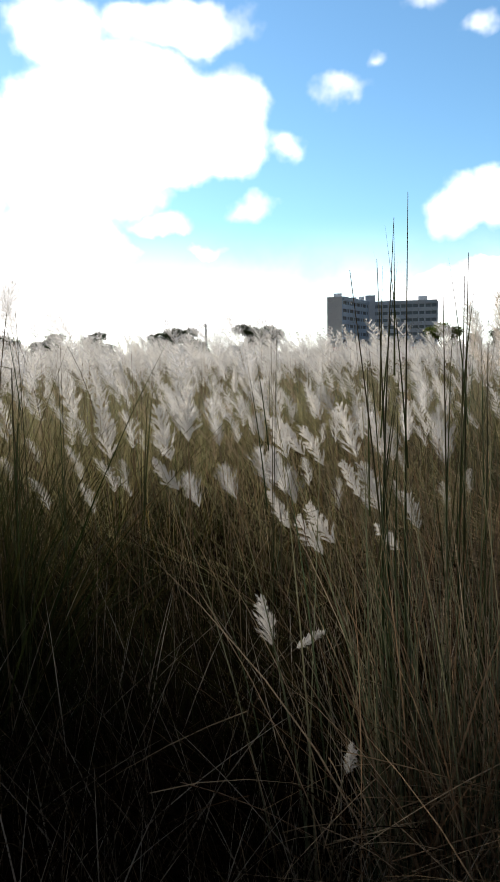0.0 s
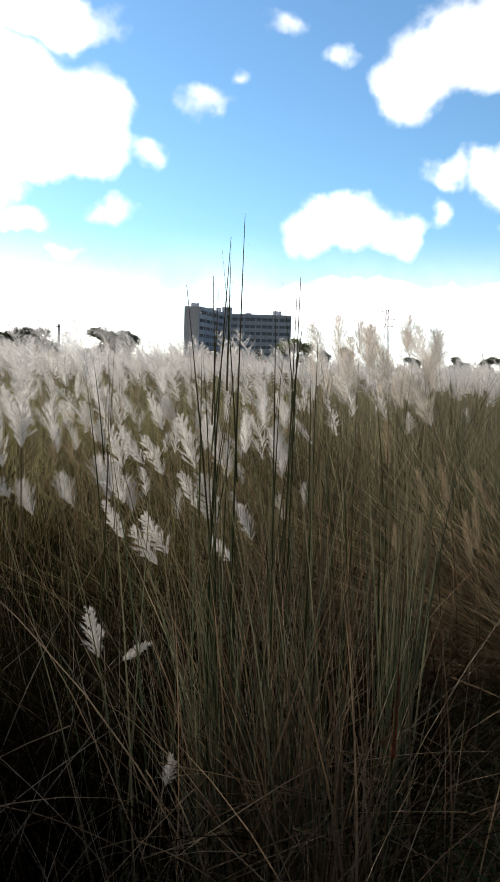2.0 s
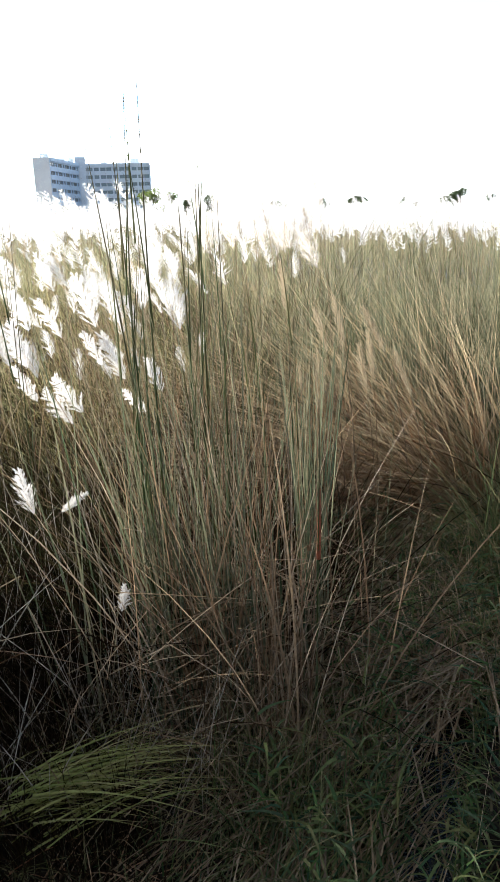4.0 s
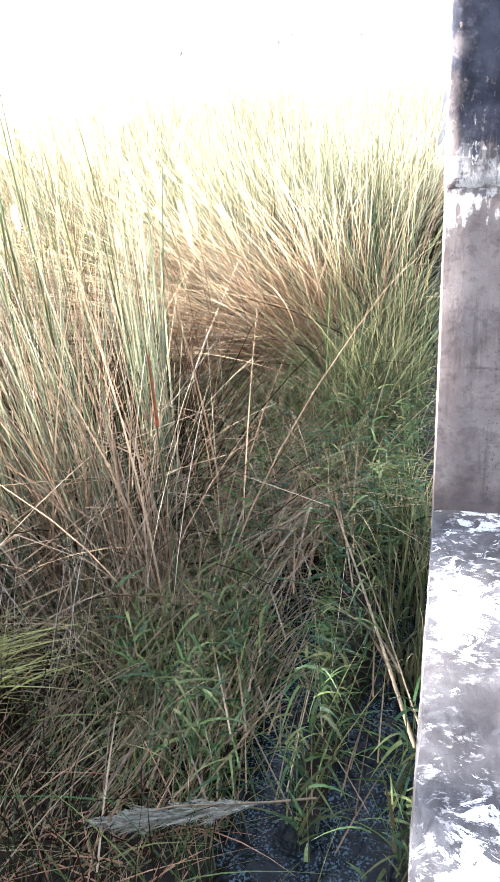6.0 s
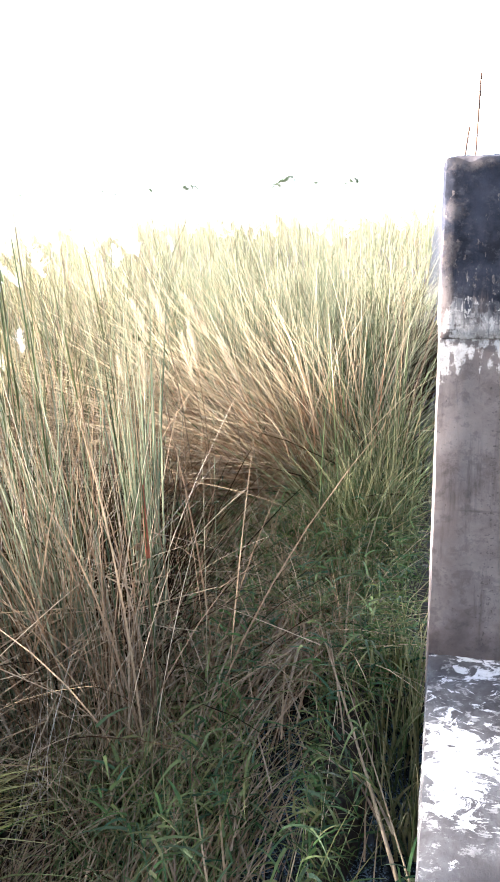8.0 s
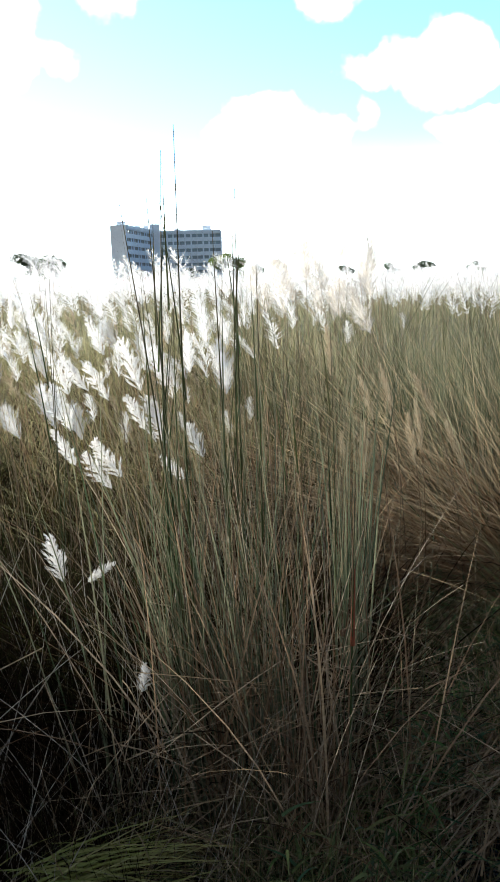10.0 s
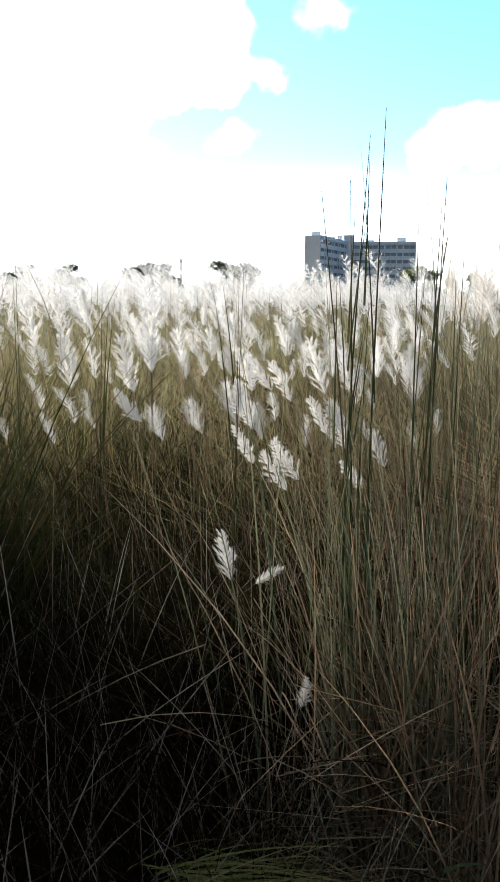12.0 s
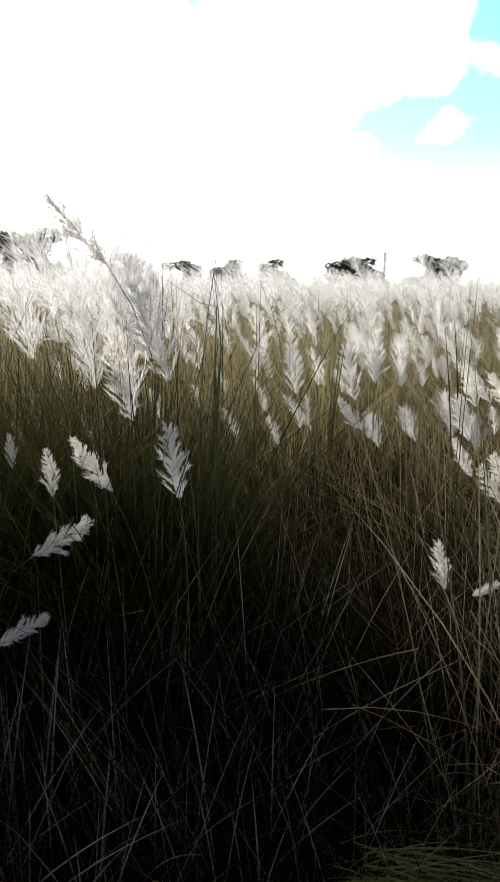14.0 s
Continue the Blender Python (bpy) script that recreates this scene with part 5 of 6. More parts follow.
russet = ribbons(rng, base[ok], way[ok], (c_len[j] * rng.uniform(0.55, 1.1, k))[ok], bend[ok], rng.uniform(0.0045, 0.011, k)[ok], 7, 1.8, np.clip(0.5 * c_u[j] + 0.25 + rng.normal(0, 0.38, k), 0, 1)[ok])
# near-black tufts paint the shaded hollow under the leaning grass
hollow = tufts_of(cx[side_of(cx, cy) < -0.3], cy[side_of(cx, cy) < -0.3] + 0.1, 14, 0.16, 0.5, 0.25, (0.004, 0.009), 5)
stuff("hollow_undergrowth", [hollow], M_UNDERSHADE, "near-black stems standing in for shade under leaning dead grass", "grass")
k = 760
x, y = rng.normal(2.05, 0.30, k), 3.70 + rng.normal(0, 0.12, k)
lean = rng.normal(-0.5, 0.25, k)
base = np.stack([x, y, ground_height(x, y) + 0.05], 1)
way = unit(np.stack([lean, rng.normal(-0.1, 0.2, k), np.ones(k)], 1))
red_foot = ribbons(rng, base, way, rng.uniform(0.35, 0.85, k), np.stack([lean * 0.5, np.zeros(k), -rng.uniform(0.05, 0.3, k)], 1), rng.uniform(0.003, 0.006, k), 5, 2.0)
stuff("red_stems", [red_foot], M_REDSTRAW, "reddish-brown stems at the foot of dead grass", "grass")
stuff("dead_grass_bunch", [russet], M_RUSSET, "leaning bunch of russet and golden dead grass", "grass")

# ---- matted straw beside the ditch ----
rng = np.random.default_rng(34)
k = 460
x, y = rng.normal(1.02, 0.30, k), 2.35 + rng.normal(0, 0.24, k)
turn = rng.normal(0.75, 0.7, k)
way = unit(np.stack([np.cos(turn), np.sin(turn), rng.uniform(-0.1, 0.45, k)], 1))
base = np.stack([x - way[:, 0] * 0.3, y - way[:, 1] * 0.3, rng.uniform(0.03, 0.22, k)], 1)
ok = side_of(x, y) < -0.3
mat_straw = ribbons(rng, base[ok], way[ok], rng.uniform(0.35, 0.95, k)[ok], np.stack([np.zeros(k), np.zeros(k), rng.uniform(-0.3, -0.05, k)], 1)[ok], rng.uniform(0.003, 0.008, k)[ok], 5, 2.5)
k = 330
x, y = rng.normal(0.62, 0.26, k), 1.78 + rng.normal(0, 0.19, k)
turn = rng.normal(0.75, 0.35, k)
way = unit(np.stack([np.cos(turn), np.sin(turn), rng.uniform(-0.05, 0.3, k)], 1))
base = np.stack([x - way[:, 0] * 0.35, y - way[:, 1] * 0.35, rng.uniform(0.02, 0.15, k)], 1)
bridge = ribbons(rng, base, way, rng.uniform(0.3, 0.75, k), np.stack([np.zeros(k), np.zeros(k), rng.uniform(-0.35, -0.05, k)], 1), rng.uniform(0.0025, 0.006, k), 5, 2.5)
k = 210
x, y = rng.normal(0.56, 0.16, k), 1.78 + rng.normal(0, 0.17, k)
turn = rng.normal(0.7, 0.4, k)
way = unit(np.stack([np.cos(turn), np.sin(turn), rng.uniform(-0.05, 0.35, k)], 1))
base = np.stack([x - way[:, 0] * 0.3, y - way[:, 1] * 0.3, rng.uniform(0.02, 0.12, k)], 1)
swept = ribbons(rng, base, way, rng.uniform(0.4, 0.9, k), np.stack([np.zeros(k), np.zeros(k), rng.uniform(-0.4, -0.1, k)], 1), rng.uniform(0.003, 0.0065, k), 6, 2.0)
combed = []
for p, q, n, wide in [((1.02, 2.78, 0.20), (1.30, 2.18, 0.16), 60, 0.06), ((1.30, 2.22, 0.24), (0.82, 1.92, 0.05), 62, 0.06), ((0.80, 2.50, 0.22), (1.12, 2.10, 0.10), 45, 0.08)]:
    p, q = np.array(p), np.array(q)
    base = p + rng.normal(0, 1, (n, 3)) * np.array([wide, wide, 0.03])
    base[:, 2] = np.maximum(base[:, 2], 0.05)
    way = unit((q - p) + rng.normal(0, 0.13, (n, 3)))
    combed.append(ribbons(rng, base, way, np.linalg.norm(q - p) * rng.uniform(0.5, 1.15, n), np.stack([rng.normal(0, 0.06, n), rng.normal(0, 0.06, n), -rng.uniform(0.0, 0.2, n)], 1), rng.uniform(0.003, 0.007, n), 5, 2.6))
stuff("swathe_of_straw", combed, M_STRAW, "bent-over swathes of dull grey-brown straw by the ditch", "straw")
stuff("swept_grass", [swept], M_MEADOW, "half-green grass leaves swept flat towards the ditch", "grass")
stuff("matted_straw", [mat_straw, bridge], M_STRAW, "flattened grey-brown straw matted over the ditch edge", "straw")

# arching yellow-green leaves in the foreground
k = 165
x, y = rng.normal(-0.24, 0.08, k), 1.96 + rng.normal(0, 0.06, k)
turn = rng.normal(0.14, 0.24, k)
rise = rng.uniform(0.12, 0.5, k)
way = unit(np.stack([np.cos(turn), np.sin(turn), rise], 1))
base = np.stack([x, y, rng.uniform(0.14, 0.27, k)], 1)
spray = ribbons(rng, base, way, rng.uniform(0.25, 0.5, k) * rng.uniform(0.8, 1.4, k), np.stack([way[:, 0] * 0.15, way[:, 1] * 0.1, -rng.uniform(0.15, 0.55, k)], 1), rng.uniform(0.0035, 0.008, k), 8)
stuff("leaf_spray", [spray], M_SPRAY, "arching spray of yellow-green grass leaves over the mud", "grass")
k = 850
x, y = rng.uniform(-0.6, 0.85, k), rng.uniform(0.9, 2.2, k)
ok = (side_of(x, y) < -0.3) & (channel_gap(x, y) > 0.1) & ((x > 0.2) | (y > 2.05) | (rng.uniform(0, 1, k) < 0.3))
x, y = x[ok], y[ok]
k = len(x)
tufts = upright(x, y, rng.uniform(0.15, 0.55, k), 0.5, (0.08, 0.04), 0.35, rng.uniform(0.003, 0.007, k), 6)
k = 560
x, y = rng.uniform(-0.45, 0.62, k), rng.uniform(0.95, 1.85, k)
ok = (side_of(x, y) < -0.5) & (channel_gap(x, y) > 0.08)
x, y = x[ok], y[ok]
k = len(x)
curls = upright(x, y, rng.uniform(0.08, 0.34, k), 0.6, (0.05, 0.03), 0.3, rng.uniform(0.0025, 0.006, k), 5)
stuff("low_grass", [curls], M_MEADOW, "short olive and straw-coloured blades in dark mud", "grass")
k = 420
x, y = rng.uniform(-0.5, 0.6, k), rng.uniform(0.9, 1.8, k)
turn = rng.uniform(0, math.tau, k)
way = unit(np.stack([np.cos(turn), np.sin(turn), rng.uniform(0.0, 0.9, k)], 1))
ok = (side_of(x, y) < -0.5) & (channel_gap(x, y) > 0.08)
base = np.stack([x, y, ground_height(x, y) + rng.uniform(0.0, 0.05, k)], 1)
litter = ribbons(rng, base[ok], way[ok], rng.uniform(0.1, 0.42, k)[ok], np.stack([np.zeros(k), np.zeros(k), -rng.uniform(0.1, 0.5, k)], 1)[ok], rng.uniform(0.0025, 0.006, k)[ok], 4, 2.2)
stuff("straw_litter", [litter], M_REDSTRAW, "short red-brown straws strewn over dark mud", "straw")
stuff("fresh_grass", [tufts], M_GREEN, "arching yellow-green grass leaves low over the mud", "grass")

# ---- leafy weeds along the ditch ----
rng = np.random.default_rng(35)
k = 1500
x, y = rng.uniform(0.4, 4.2, k * 3), rng.uniform(0.8, 5.2, k * 3)
s_, a_, r_ = side_of(x, y), np.degrees(np.arctan2(x, y)), np.hypot(x, y)
ok = (s_ < -0.03) & (s_ > -1.6) & (r_ < 5.0) & (r_ > 1.0) & ((a_ > 20) | (r_ < 2.0)) & (channel_gap(x, y) > 0.075)
x, y = x[ok][:k], y[ok][:k]
k = len(x)
weed_stems = upright(x, y, rng.uniform(0.15, 0.5, k), 0.22, (0.0, 0.0), 0.05, np.full(k, 0.004), 4, taper=3.0)
j = np.repeat(np.arange(k), 9)
m = len(j)
hh = rng.uniform(0.02, 0.38, m) * np.repeat(rng.uniform(0.4, 1.1, k), 9)
turn = rng.uniform(0, math.tau, m)
base = np.stack([x[j] + rng.normal(0, 0.02, m), y[j] + rng.normal(0, 0.02, m), ground_height(x[j], y[j]) + hh], 1)
way = unit(np.stack([np.cos(turn), np.sin(turn), rng.uniform(0.3, 1.3, m)], 1))
bend = np.stack([np.cos(turn) * 0.3, np.sin(turn) * 0.3, -rng.uniform(0.4, 1.0, m)], 1)
weed_leaves = ribbons(rng, base, way, rng.uniform(0.05, 0.15, m), bend, rng.uniform(0.005, 0.011, m), 5, 2.2)
w = 230
run, gap = rng.uniform(-0.3, 0.6, w), rng.uniform(0.02, 0.20, w) ** 1.2
wx, wy = POST_AT[0] + WALL_WAY[0] * run - WALL_OUT[0] * gap, POST_AT[1] + WALL_WAY[1] * run - WALL_OUT[1] * gap
wall_row = upright(wx, wy, rng.uniform(0.25, 0.62, w), 0.22, (-0.08, -0.02), 0.3, rng.uniform(0.006, 0.013, w), 7)
stuff("wall_grass", [wall_row], M_MEADOW, "yellow-green grass blades along the foot of the wall", "grass")
stuff("ditch_weeds", [weed_stems, weed_leaves], M_GREEN, "lush green broad-bladed weeds crowding the ditch", "weeds")

# tall green grass between the dead bunch and the post, and behind
x, y = sector(210, 3.2, 7.2, 16, 44)
ok = (side_of(x, y) < -0.2) & ((np.hypot(x, y) > 4.1) | (np.degrees(np.arctan2(x, y)) > 33))
x, y = x[ok], y[ok]
near = np.hypot(x, y) < 4.4
behind = tufts_of(x[~near], y[~near], 34, 0.06, 1.8, 0.10, (0.004, 0.0095), 7, droop=0.3, vary=2.2)
beside = tufts_of(x[near], y[near], 50, 0.08, 1.05, 0.12, (0.004, 0.008), 6)
bx, by = sector(46, 3.3, 5.2, 32, 40)
ok = side_of(bx, by) < -0.12
bright = tufts_of(bx[ok], by[ok], 24, 0.09, 1.45, 0.13, (0.003, 0.008), 7, droop=0.35, vary=1.8)
bx, by = sector(1700, 2.4, 4.4, 18, 38)
ok = (side_of(bx, by) < -0.08) & (channel_gap(bx, by) > 0.1)
bank = upright(bx[ok], by[ok], rng.uniform(0.2, 0.6, ok.sum()), 0.5, (0.0, 0.0), 0.45, rng.uniform(0.004, 0.010, ok.sum()), 6)
sx, sy = sector(1500, 2.5, 3.9, 16, 36)
ok = (side_of(sx, sy) < -0.15) & (channel_gap(sx, sy) > 0.1)
bank_straw = upright(sx[ok], sy[ok], rng.uniform(0.25, 0.7, ok.sum()), 0.55, (-0.1, 0.0), 0.35, rng.uniform(0.003, 0.007, ok.sum()), 5)
stuff("bank_straw", [bank_straw], M_PALESTRAW, "dry straw-coloured blades mixed into the bank's green grass", "straw")
stuff("yellow_green_grass", [bright, beside, bank], M_MEADOW, "bright yellow-green grass arching close to the post", "grass")
stuff("green_tall_grass", [behind], M_TALLGREEN, "tall yellow-green grass behind the post", "grass")

# low plants on the open side
k = 1000
x, y = rng.uniform(1.2, 6.0, k * 6), rng.uniform(0.3, 6.0, k * 6)
ok = (side_of(x, y) > 0.32) & (side_of(x, y) < 0.32 + 0.8 * rng.uniform(0, 1, k * 6) ** 2) & (clump_noise(x, y, 4.0, 2.0) > -0.05)
x, y = x[ok][:k], y[ok][:k]
k = len(x)
verge = upright(np.repeat(x, 4) + rng.normal(0, 0.02, k * 4), np.repeat(y, 4) + rng.normal(0, 0.02, k * 4), rng.uniform(0.015, 0.07, k * 4), 0.8, (0, 0), 0.4, rng.uniform(0.004, 0.009, k * 4), 3)
stuff("verge_weeds", [verge], M_GREEN, "small green weeds along the foot of the wall", "weeds")


# ---- single fallen things ----
def fallen_reed(p, q, r0, name, label):
    thing = tagged(new(name), label, "reed")
    thing.location = p
    d = np.array(q) - np.array(p)
    s = np.linspace(0, 1, 9)
    curve = d[None] * s[:, None] + np.stack([0 * s, 0 * s, 0.02 * np.sin(s * math.pi)], 1)
    v, f, u = tube(curve, r0 * (1 - 0.6 * s), 6, 0.35)
    part("stem", mesh_of("stem", v, f, M_STRAW, u, smooth=True), thing)
    turn = d[None] * np.array([[0.25], [0.5], [0.75]])
    for i in range(3):
        leaf = ribbons(rng, turn[i:i + 1], unit(d[None] + rng.normal(0, 0.25, (1, 3))), np.array([0.3]), np.array([[0.1, 0.1, -0.25]]), np.array([0.01]), 5)
        part("sheath", mesh_of("sheath", *leaf[:2], M_STRAW, leaf[2]), thing)


fallen_reed((0.93, 1.08, 0.20), (1.387, 2.202, 0.27), 0.0062, "broken_reed", "thick pale straw-coloured reed snapped across the ditch")
fallen_reed((0.955, 1.07, 0.21), (1.33, 1.98, 0.25), 0.003, "broken_reed", "thin pale reed lying along a thicker one")
fallen_reed((1.36, 2.24, 0.16), (0.75, 2.0, 0.30), 0.004, "broken_reed", "thin dry reed lying across matted straw")

fallen = tagged(new("fallen_plume"), "grey-brown dead plume lying on low grass", "reed")
fallen.location = (0.53, 1.16, 0.17)
v, q, u = tube(np.array([[0.12, -0.04, -0.02], [0, 0, 0], [-0.2, 0.09, 0.02], [-0.42, 0.19, 0.0]]), [0.003, 0.0028, 0.0022, 0.001], 5)
part("stem", mesh_of("stem", v, q, M_STRAW, u), fallen)
grey = part("plume", plume_mesh(77, M_GREYPLUME, 16, 5, 34, 0.24, 0.42), fallen)
grey.matrix_local = aim_matrix((-0.02, 0.01, 0.0), (-0.38, 0.17, -0.01), 0.4) @ Matrix.Diagonal((0.34, 0.26, 1, 1))

# red sheathed stem and folded leaf in the clump
red = tagged(new("reed_stalk"), "dry reed stalk with a rust-red sheath", "reed", "bare reed stalks")
red.location = (0.66, 2.05, 0.0)
zz = np.linspace(0, 1, 8)
v, q, u = tube(np.stack([0.02 * zz, 0.02 * zz, 1.35 * zz], 1), 0.005 * (1 - 0.7 * zz), 6)
part("stem", mesh_of("stem", v, q, M_STALK, u, smooth=True), red)
v, q, u = tube(np.stack([0.015 + 0.004 * zz, 0.015 + 0.004 * zz, 0.82 + 0.24 * zz], 1), 0.0075 * (1 - 0.5 * zz), 6)
part("sheath", mesh_of("sheath", v, q, M_REDSTEM, u, smooth=True), red, "rust-red leaf sheath")
folded = ribbons(rng, np.array([[-0.02, 0.0, 0.86]]), np.array([[-0.3, 0.0, 0.75]]), np.array([0.16]), np.array([[1.1, 0.1, -0.95]]), np.array([0.014]), 8, 2.5)
part("leaf", mesh_of("leaf", *folded[:2], M_STRAW, folded[2]), red, "folded straw-coloured leaf")


# ---- far buildings, masts and trees ----
def polar(az, dist, z=0.0):
    return (dist * math.sin(radians(az)), dist * math.cos(radians(az)), z)


def slab(name, a, b, z0, z1, out, thick, mat, parent, label=""):
    """A wall-like box from a to b (x, y), from z0 to z1, thick metres deep, shifted out along its normal."""
    a, b = Vector((*a, 0)), Vector((*b, 0))
    d = b - a
    me = box_mesh(name, (d.length, thick, z1 - z0), mat)
    ob = part(name, me, parent, label)
    nrm = Vector((d.y, -d.x, 0)).normalized()
    mid = (a + b) / 2 + nrm * out
    ob.matrix_local = Matrix.Translation((mid.x, mid.y, (z0 + z1) / 2)) @ Matrix.Rotation(math.atan2(d.y, d.x), 4, "Z")
    return ob


def frame_mesh(w, h, bar_width, depth):
    """A window frame with a middle bar, upright in x and z."""
    bm = bmesh.new()
    for cx, cz, sx, sz in ((0, h / 2, w, bar_width), (0, -h / 2, w, bar_width), (-w / 2, 0, bar_width, h), (w / 2, 0, bar_width, h), (0, 0, bar_width, h)):
        bmesh.ops.create_cube(bm, size=1, matrix=Matrix.Translation((cx, -0.06, cz)) @ Matrix.Diagonal((sx, depth, sz, 1)))
    me = bpy.data.meshes.new("window_frame")
    bm.to_mesh(me)
    bm.free()
    me.materials.append(M_STEEL)
    return me


def office_block():
    """Two wings meeting at an inner corner, with a stair tower and ribbon windows."""
    block = tagged(new("office_building"), "long blue-grey many-storeyed building with two wings far beyond the field", "building")
    c0, c1, c2 = polar(0.65, 316), polar(2.75, 352), polar(7.65, 350)
    end = (c0[0] - 6.2, c0[1] + 2.2)
    roof, storey = 25.6, 3.2
    for (a, b), bays, coat in (((c0, c1), 13, M_BLUE), ((c1, c2), 11, M_FACADE)):
        a2, b2 = Vector(a[:2]), Vector(b[:2])
        slab("core", a2, b2, 0, roof - 0.4, -3.5, 6.3, M_CORE, block)
        run = (b2 - a2) / bays
        pane_me = box_mesh("pane", (run.length * 0.78, 0.06, 1.5), M_GLASS)
        frame_me = frame_mesh(run.length * 0.78, 1.5, 0.12, 0.1)
        ang = math.atan2(run.y, run.x)
        nrm = Vector((run.y, -run.x)).normalized()
        for f in range(9):
            z = f * storey - 1.0
            slab("spandrel", a2, b2, max(z, 0), min(z + 1.75, roof), 0.0, 0.5, coat, block)
            if f < 8:
                for i in range(bays):
                    mid = a2 + run * (i + 0.5) - nrm * 0.35
                    w = part("window", frame_me, block)
                    w.matrix_local = Matrix.Translation((mid.x, mid.y, z + 1.75 + 0.73)) @ Matrix.Rotation(ang, 4, "Z")
                    part("pane", pane_me, w)
        pier_me = box_mesh("pier", (run.length * 0.24, 0.4, roof), coat)
        for i in range(bays + 1):
            if i % 3 == 1:
                continue
            mid = a2 + run * i - nrm * 0.1
            p = part("pier", pier_me, block)
            p.matrix_local = Matrix.Translation((mid.x, mid.y, roof / 2)) @ Matrix.Rotation(ang, 4, "Z")
        slab("parapet", a2, b2, roof - 0.6, roof + 0.7, 0.25, 0.7, coat, block, "pale projecting parapet")
    # the pale coat stands in for sunlight, which misses this end
    slab("end_wall", end[:2], c0[:2], 0, roof + 0.7, 0.1, 0.6, M_PALE, block, "end wall coloured paler in place of sun on it")
    for f in range(7):
        for k in (0.3, 0.7):
            x = end[0] + (c0[0] - end[0]) * k
            y = end[1] + (c0[1] - end[1]) * k - 0.35
            w = part("window", box_mesh("pane", (0.8, 0.12, 1.2), M_GLASS), block)
            w.matrix_local = Matrix.Translation((x, y, f * 3.2 + 4.0)) @ Matrix.Rotation(math.atan2(c0[1] - end[1], c0[0] - end[0]), 4, "Z")
    tower = polar(2.75, 349)
    t = part("stair_tower", box_mesh("stair_tower", (4.5, 5, 29.0), M_FACADE, 0.05), block)
    t.location = (tower[0], tower[1] + 2.5, 14.5)
    for az, d, sx, h in ((0.3, 322, 3.4, 2.2), (1.5, 338, 2.5, 1.6), (2.1, 345, 2.2, 2.4), (6.6, 355, 4.0, 2.6), (4.4, 357, 2.6, 1.5)):
        rb = part("roof_hut", box_mesh("roof_hut", (sx, 4, h + 1.0), M_PALE, 0.05), block)
        q = polar(az, d)
        rb.location = (q[0], q[1] + 2, roof + h / 2 - 0.2)


office_block()


def shed(az, dist, width, height, roof_mat, label):
    thing = tagged(new("shed"), label, "building")
    thing.location = polar(az, dist)
    w = part("wall", box_mesh("wall", (width, 8, height), M_PALE, 0.03, (0, 0, height / 2)), thing)
    for i in range(max(2, int(width / 3))):
        o = part("door", box_mesh("door", (1.6, 0.2, height * 0.6), M_CORE, 0, ((i + 0.5) * 3 - width / 2, -4.02, height * 0.32)), thing)
    bm = bmesh.new()
    h = width / 2 + 0.5
    vs = [bm.verts.new(c) for c in ((-h, -4.6, height), (h, -4.6, height), (h, 4.6, height), (-h, 4.6, height), (-h, 0, height + 1.5), (h, 0, height + 1.5))]
    for f in ((0, 1, 5, 4), (2, 3, 4, 5), (0, 4, 3), (1, 2, 5), (3, 2, 1, 0)):
        bm.faces.new([vs[i] for i in f])
    me = bpy.data.meshes.new("roof")
    bm.to_mesh(me)
    bm.free()
    me.materials.append(roof_mat)
    part("roof", me, thing, "pitched sheet roof")


shed(1.2, 292, 15, 3.6, M_ROOFRED, "low pale shed with a red roof before the large building")
shed(4.9, 298, 12, 3.2, M_ROOFRED, "low pale shed with a faded red roof")


def bar(a, b, r, sides=4):
    return tube([a, ((Vector(a) + Vector(b)) / 2)[:], b], [r] * 3, sides)


def pylon(az, dist, height):
    thing = tagged(new("power_pylon"), "grey steel lattice power pylon far off", "pylon")
    thing.location = polar(az, dist)
    def wid(z):
        return 0.6 + 2.6 * (1 - z / height) ** 1.3
    for sx, sy in ((-1, -1), (1, -1), (1, 1), (-1, 1)):
        zs = np.linspace(0, height, 8)
        v, q, u = tube([(sx * wid(z), sy * wid(z), z) for z in zs], [0.16] * 8, 4)
        part("leg", mesh_of("leg", v, q, M_STEEL, u), thing)
    for k in range(9):
        z0, z1 = height * k / 9, height * (k + 1) / 9
        segs = [bar((-wid(z0), -wid(z0), z0), (wid(z1), -wid(z1), z1), 0.09), bar((wid(z0), -wid(z0), z0), (-wid(z1), -wid(z1), z1), 0.09)]
        v, q, u = gathered(segs)
        part("brace", mesh_of("brace", v, q, M_STEEL, u), thing)
    for z, reach in ((height * 0.97, 4.2), (height * 0.86, 6.2), (height * 0.75, 5.2)):
        segs = [bar((-reach, 0, z), (reach, 0, z), 0.16), bar((-reach, 0, z), (0, 0, z + 1.4), 0.1), bar((reach, 0, z), (0, 0, z + 1.4), 0.1)]
        v, q, u = gathered(segs)
        part("crossarm", mesh_of("crossarm", v, q, M_STEEL, u), thing)


pylon(14.9, 520, 44)


def mast(az, dist, height, wide, label):
    thing = tagged(new("mast"), label, "mast")
    thing.location = polar(az, dist)
    v, q, u = tube([(0, 0, z) for z in np.linspace(0, height, 6)], np.linspace(wide, wide * 0.8, 6), 8)
    part("shaft", mesh_of("shaft", v, q, M_PALE, u, smooth=True), thing)
    part("platform", box_mesh("platform", (wide * 3, wide * 3, wide * 0.6), M_STEEL, 0.02, (0, 0, height * 0.93)), thing)


mast(-9.8, 420, 21, 0.8, "pale slender water tower on the skyline")
mast(-4.3, 430, 13, 0.25, "thin pale mast on the skyline")
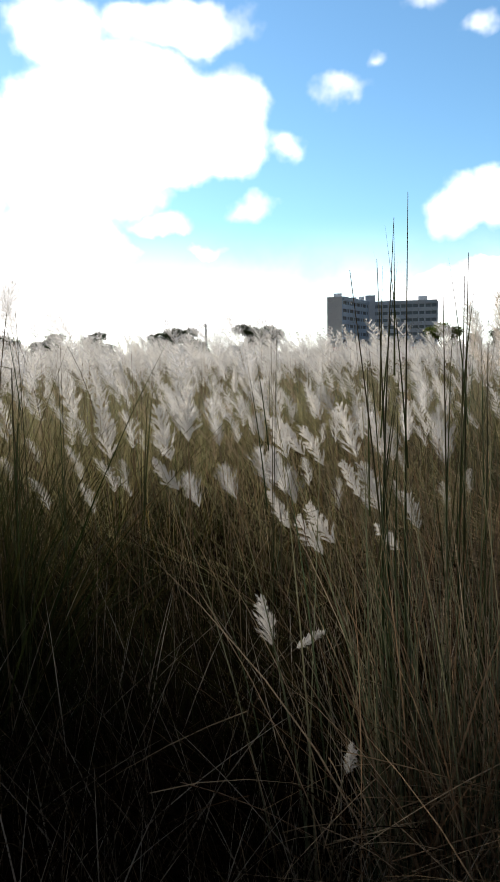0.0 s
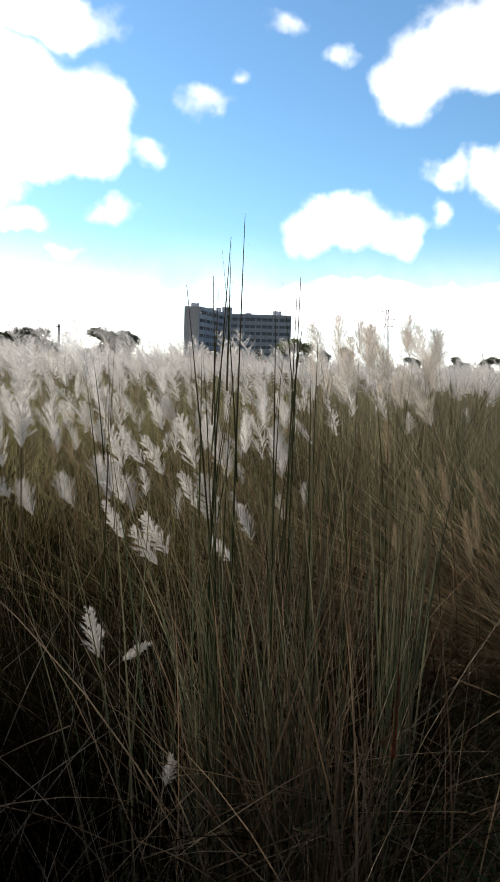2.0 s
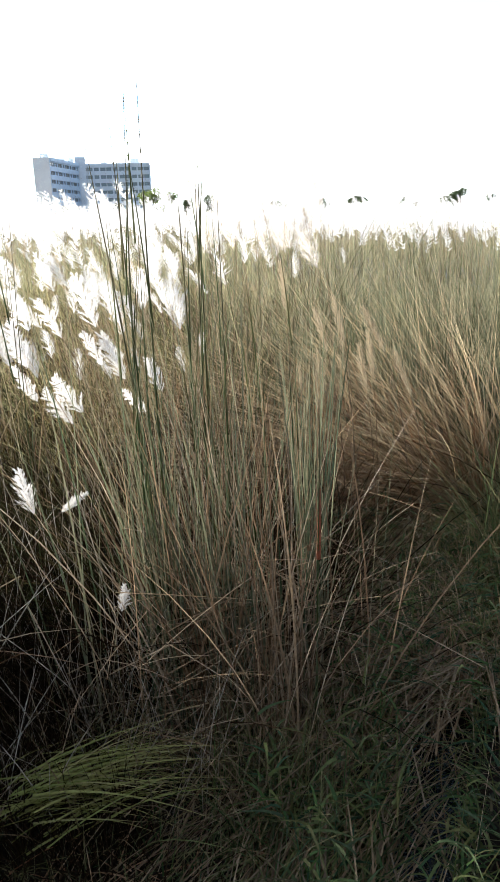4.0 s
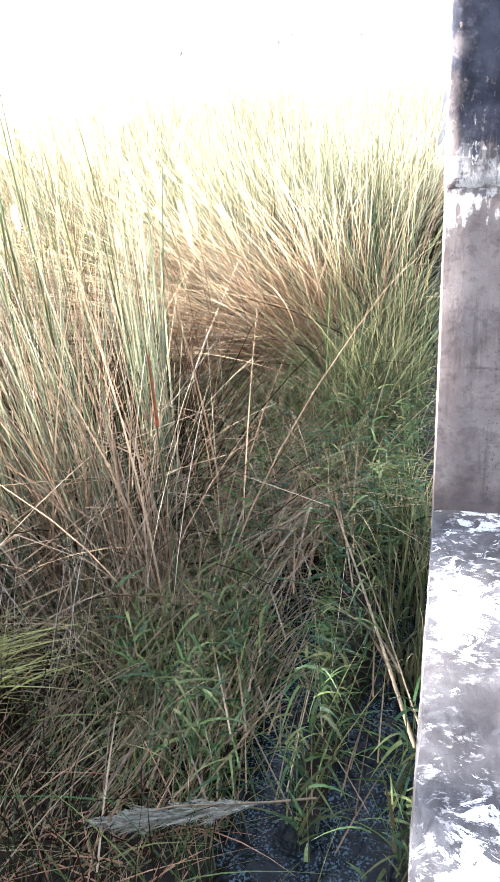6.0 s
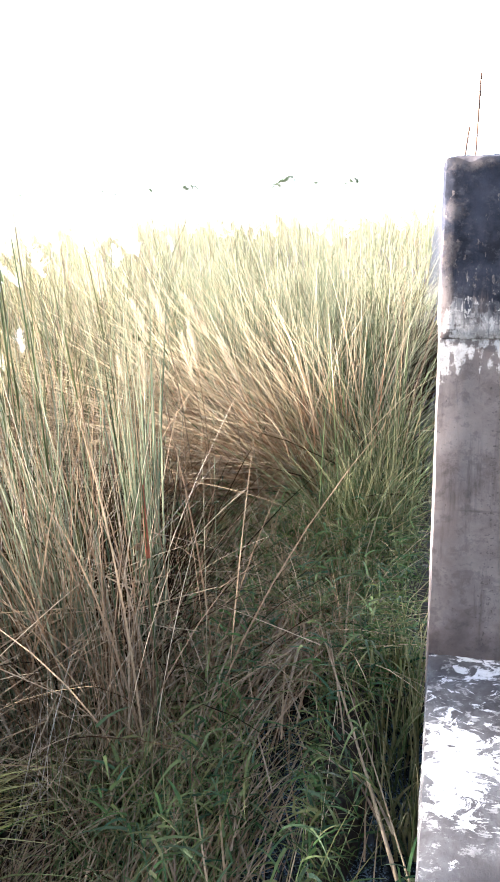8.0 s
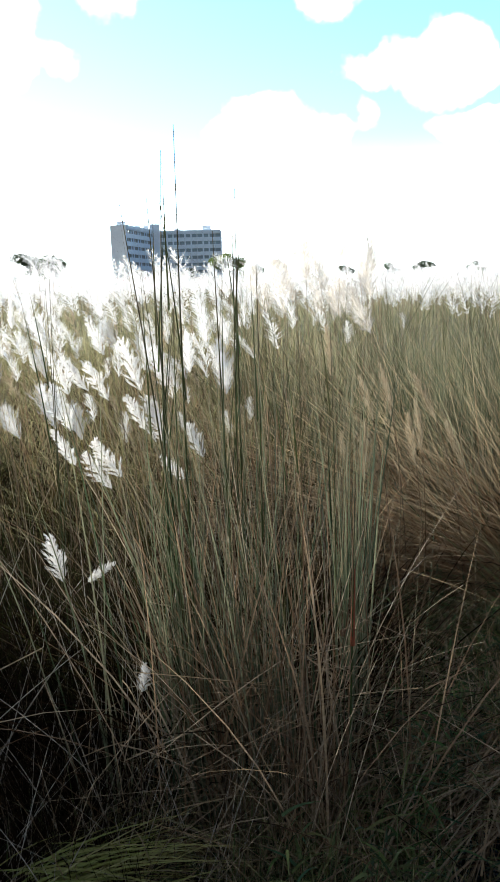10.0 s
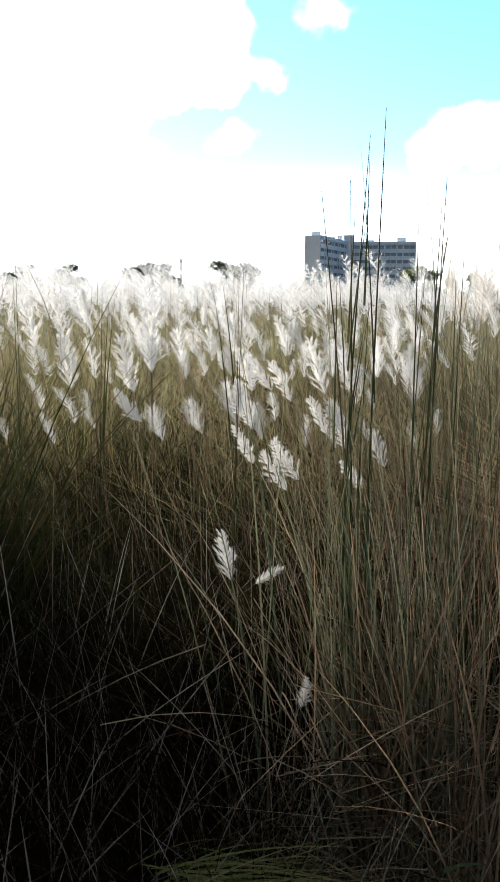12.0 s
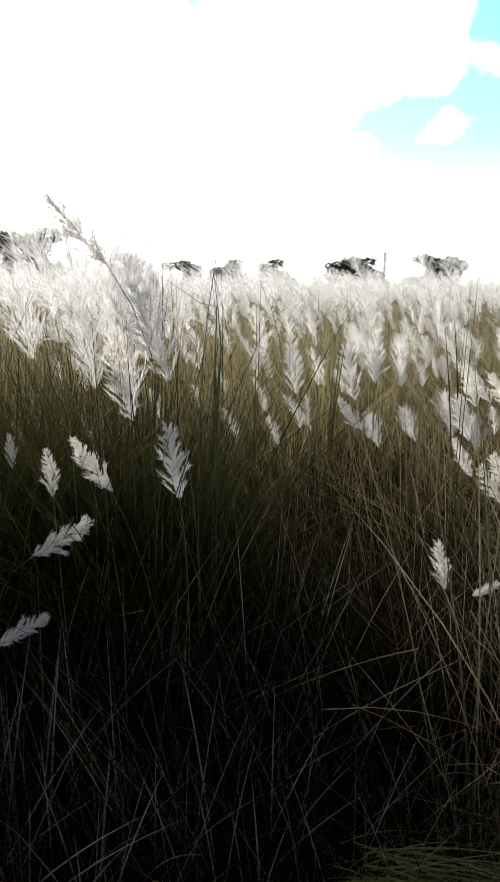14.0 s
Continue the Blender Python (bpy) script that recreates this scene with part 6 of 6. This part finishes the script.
mast(-3.6, 430, 12, 0.25, "thin pale mast on the skyline")


def tree_meshes(seed, leaf):
    """Trunk with limbs, and a crown of many small leaf clumps; height about 1."""
    g = np.random.default_rng(seed)
    limbs = [tube([(0, 0, 0), (0.01, 0.01, 0.2), (0.02, -0.01, 0.42)], [0.035, 0.026, 0.02], 7)]
    tips = []
    for i in range(7):
        t = g.uniform(0, math.tau)
        end = np.array([math.cos(t) * g.uniform(0.12, 0.34), math.sin(t) * g.uniform(0.12, 0.34), g.uniform(0.28, 0.82)])
        limbs.append(tube([(0.01, 0, g.uniform(0.22, 0.4)), tuple(end * 0.5 + np.array([0, 0, 0.22])), tuple(end)], [0.014, 0.01, 0.004], 5))
        tips.append(end)
    trunk = gathered(limbs)
    tips = np.array(tips + [np.array([0, 0, 0.88])])
    n = 3600
    c = tips[g.integers(0, len(tips), n)]
    d = unit(g.normal(0, 1, (n, 3)))
    pos = c + d * (g.uniform(0.2, 1, n) ** 0.5)[:, None] * np.array([0.18, 0.18, 0.15])
    leaves = ribbons(g, pos, unit(g.normal(0, 1, (n, 3))), g.uniform(0.03, 0.06, n), np.zeros((n, 3)), g.uniform(0.022, 0.036, n), 1, 1.2, None, 0.4)
    return mesh_of("trunk", *trunk[:2], M_BARK, trunk[2], smooth=True), mesh_of("crown", *leaves[:2], leaf, leaves[2])


TREES = [tree_meshes(5 + i, M_LEAF) for i in range(3)]
YOUNG = tree_meshes(9, M_LEAF_YOUNG)


def tree(az, dist, height, wide, meshes, label):
    thing = tagged(new("tree"), label, "tree", "trees on the skyline")
    thing.matrix_world = Matrix.Translation(polar(az, dist)) @ Matrix.Rotation(rng.uniform(0, 6.28), 4, "Z") @ Matrix.Diagonal((height * wide, height * wide, height, 1))
    part("trunk", meshes[0], thing)
    part("crown", meshes[1], thing)


for i, (az, el, wide) in enumerate([(-12.2, 1.5, 1.5), (-24.8, 1.1, 1.3), (-17.9, 1.3, 1.2), (-7.0, 1.75, 1.2), (-5.0, 1.6, 1.1), (-11.0, 1.5, 1.1), (-34.5, 3.1, 1.1),
                                    (-37.4, 2.8, 1.1), (-21.0, 1.2, 1.4), (-29.5, 1.6, 1.2), (-40.5, 2.4, 1.2)]):
    tree(az, 270 + 17 * (i % 4), 2.6 + (270 + 17 * (i % 4)) * math.tan(radians(el + 0.55)), wide * 1.35, TREES[i % 3], "dark bushy tree on the far edge of the field")
for i, (az, el, wide) in enumerate([(11.8, 1.5, 1.2), (20.1, 1.05, 1.4), (16.7, 0.95, 1.5), (22.7, 1.15, 1.5), (26.3, 1.05, 1.4), (30.2, 1.4, 1.3), (29.0, 0.95, 1.2),
                                    (32.1, 1.0, 1.4), (34.8, 1.1, 1.3), (1.5, 0.9, 1.4), (5.2, 1.0, 1.5), (3.4, 0.95, 1.4), (10.2, 1.2, 1.2)]):
    tree(az, 265 + 13 * (i % 5), 2.2 + (265 + 13 * (i % 5)) * math.tan(radians(el + 0.15)), wide, TREES[(i + 1) % 3], "dark bushy tree on the far edge of the field")
tree(8.1, 262, 12.0, 1.3, YOUNG, "bright yellow-green tree beside the large building")
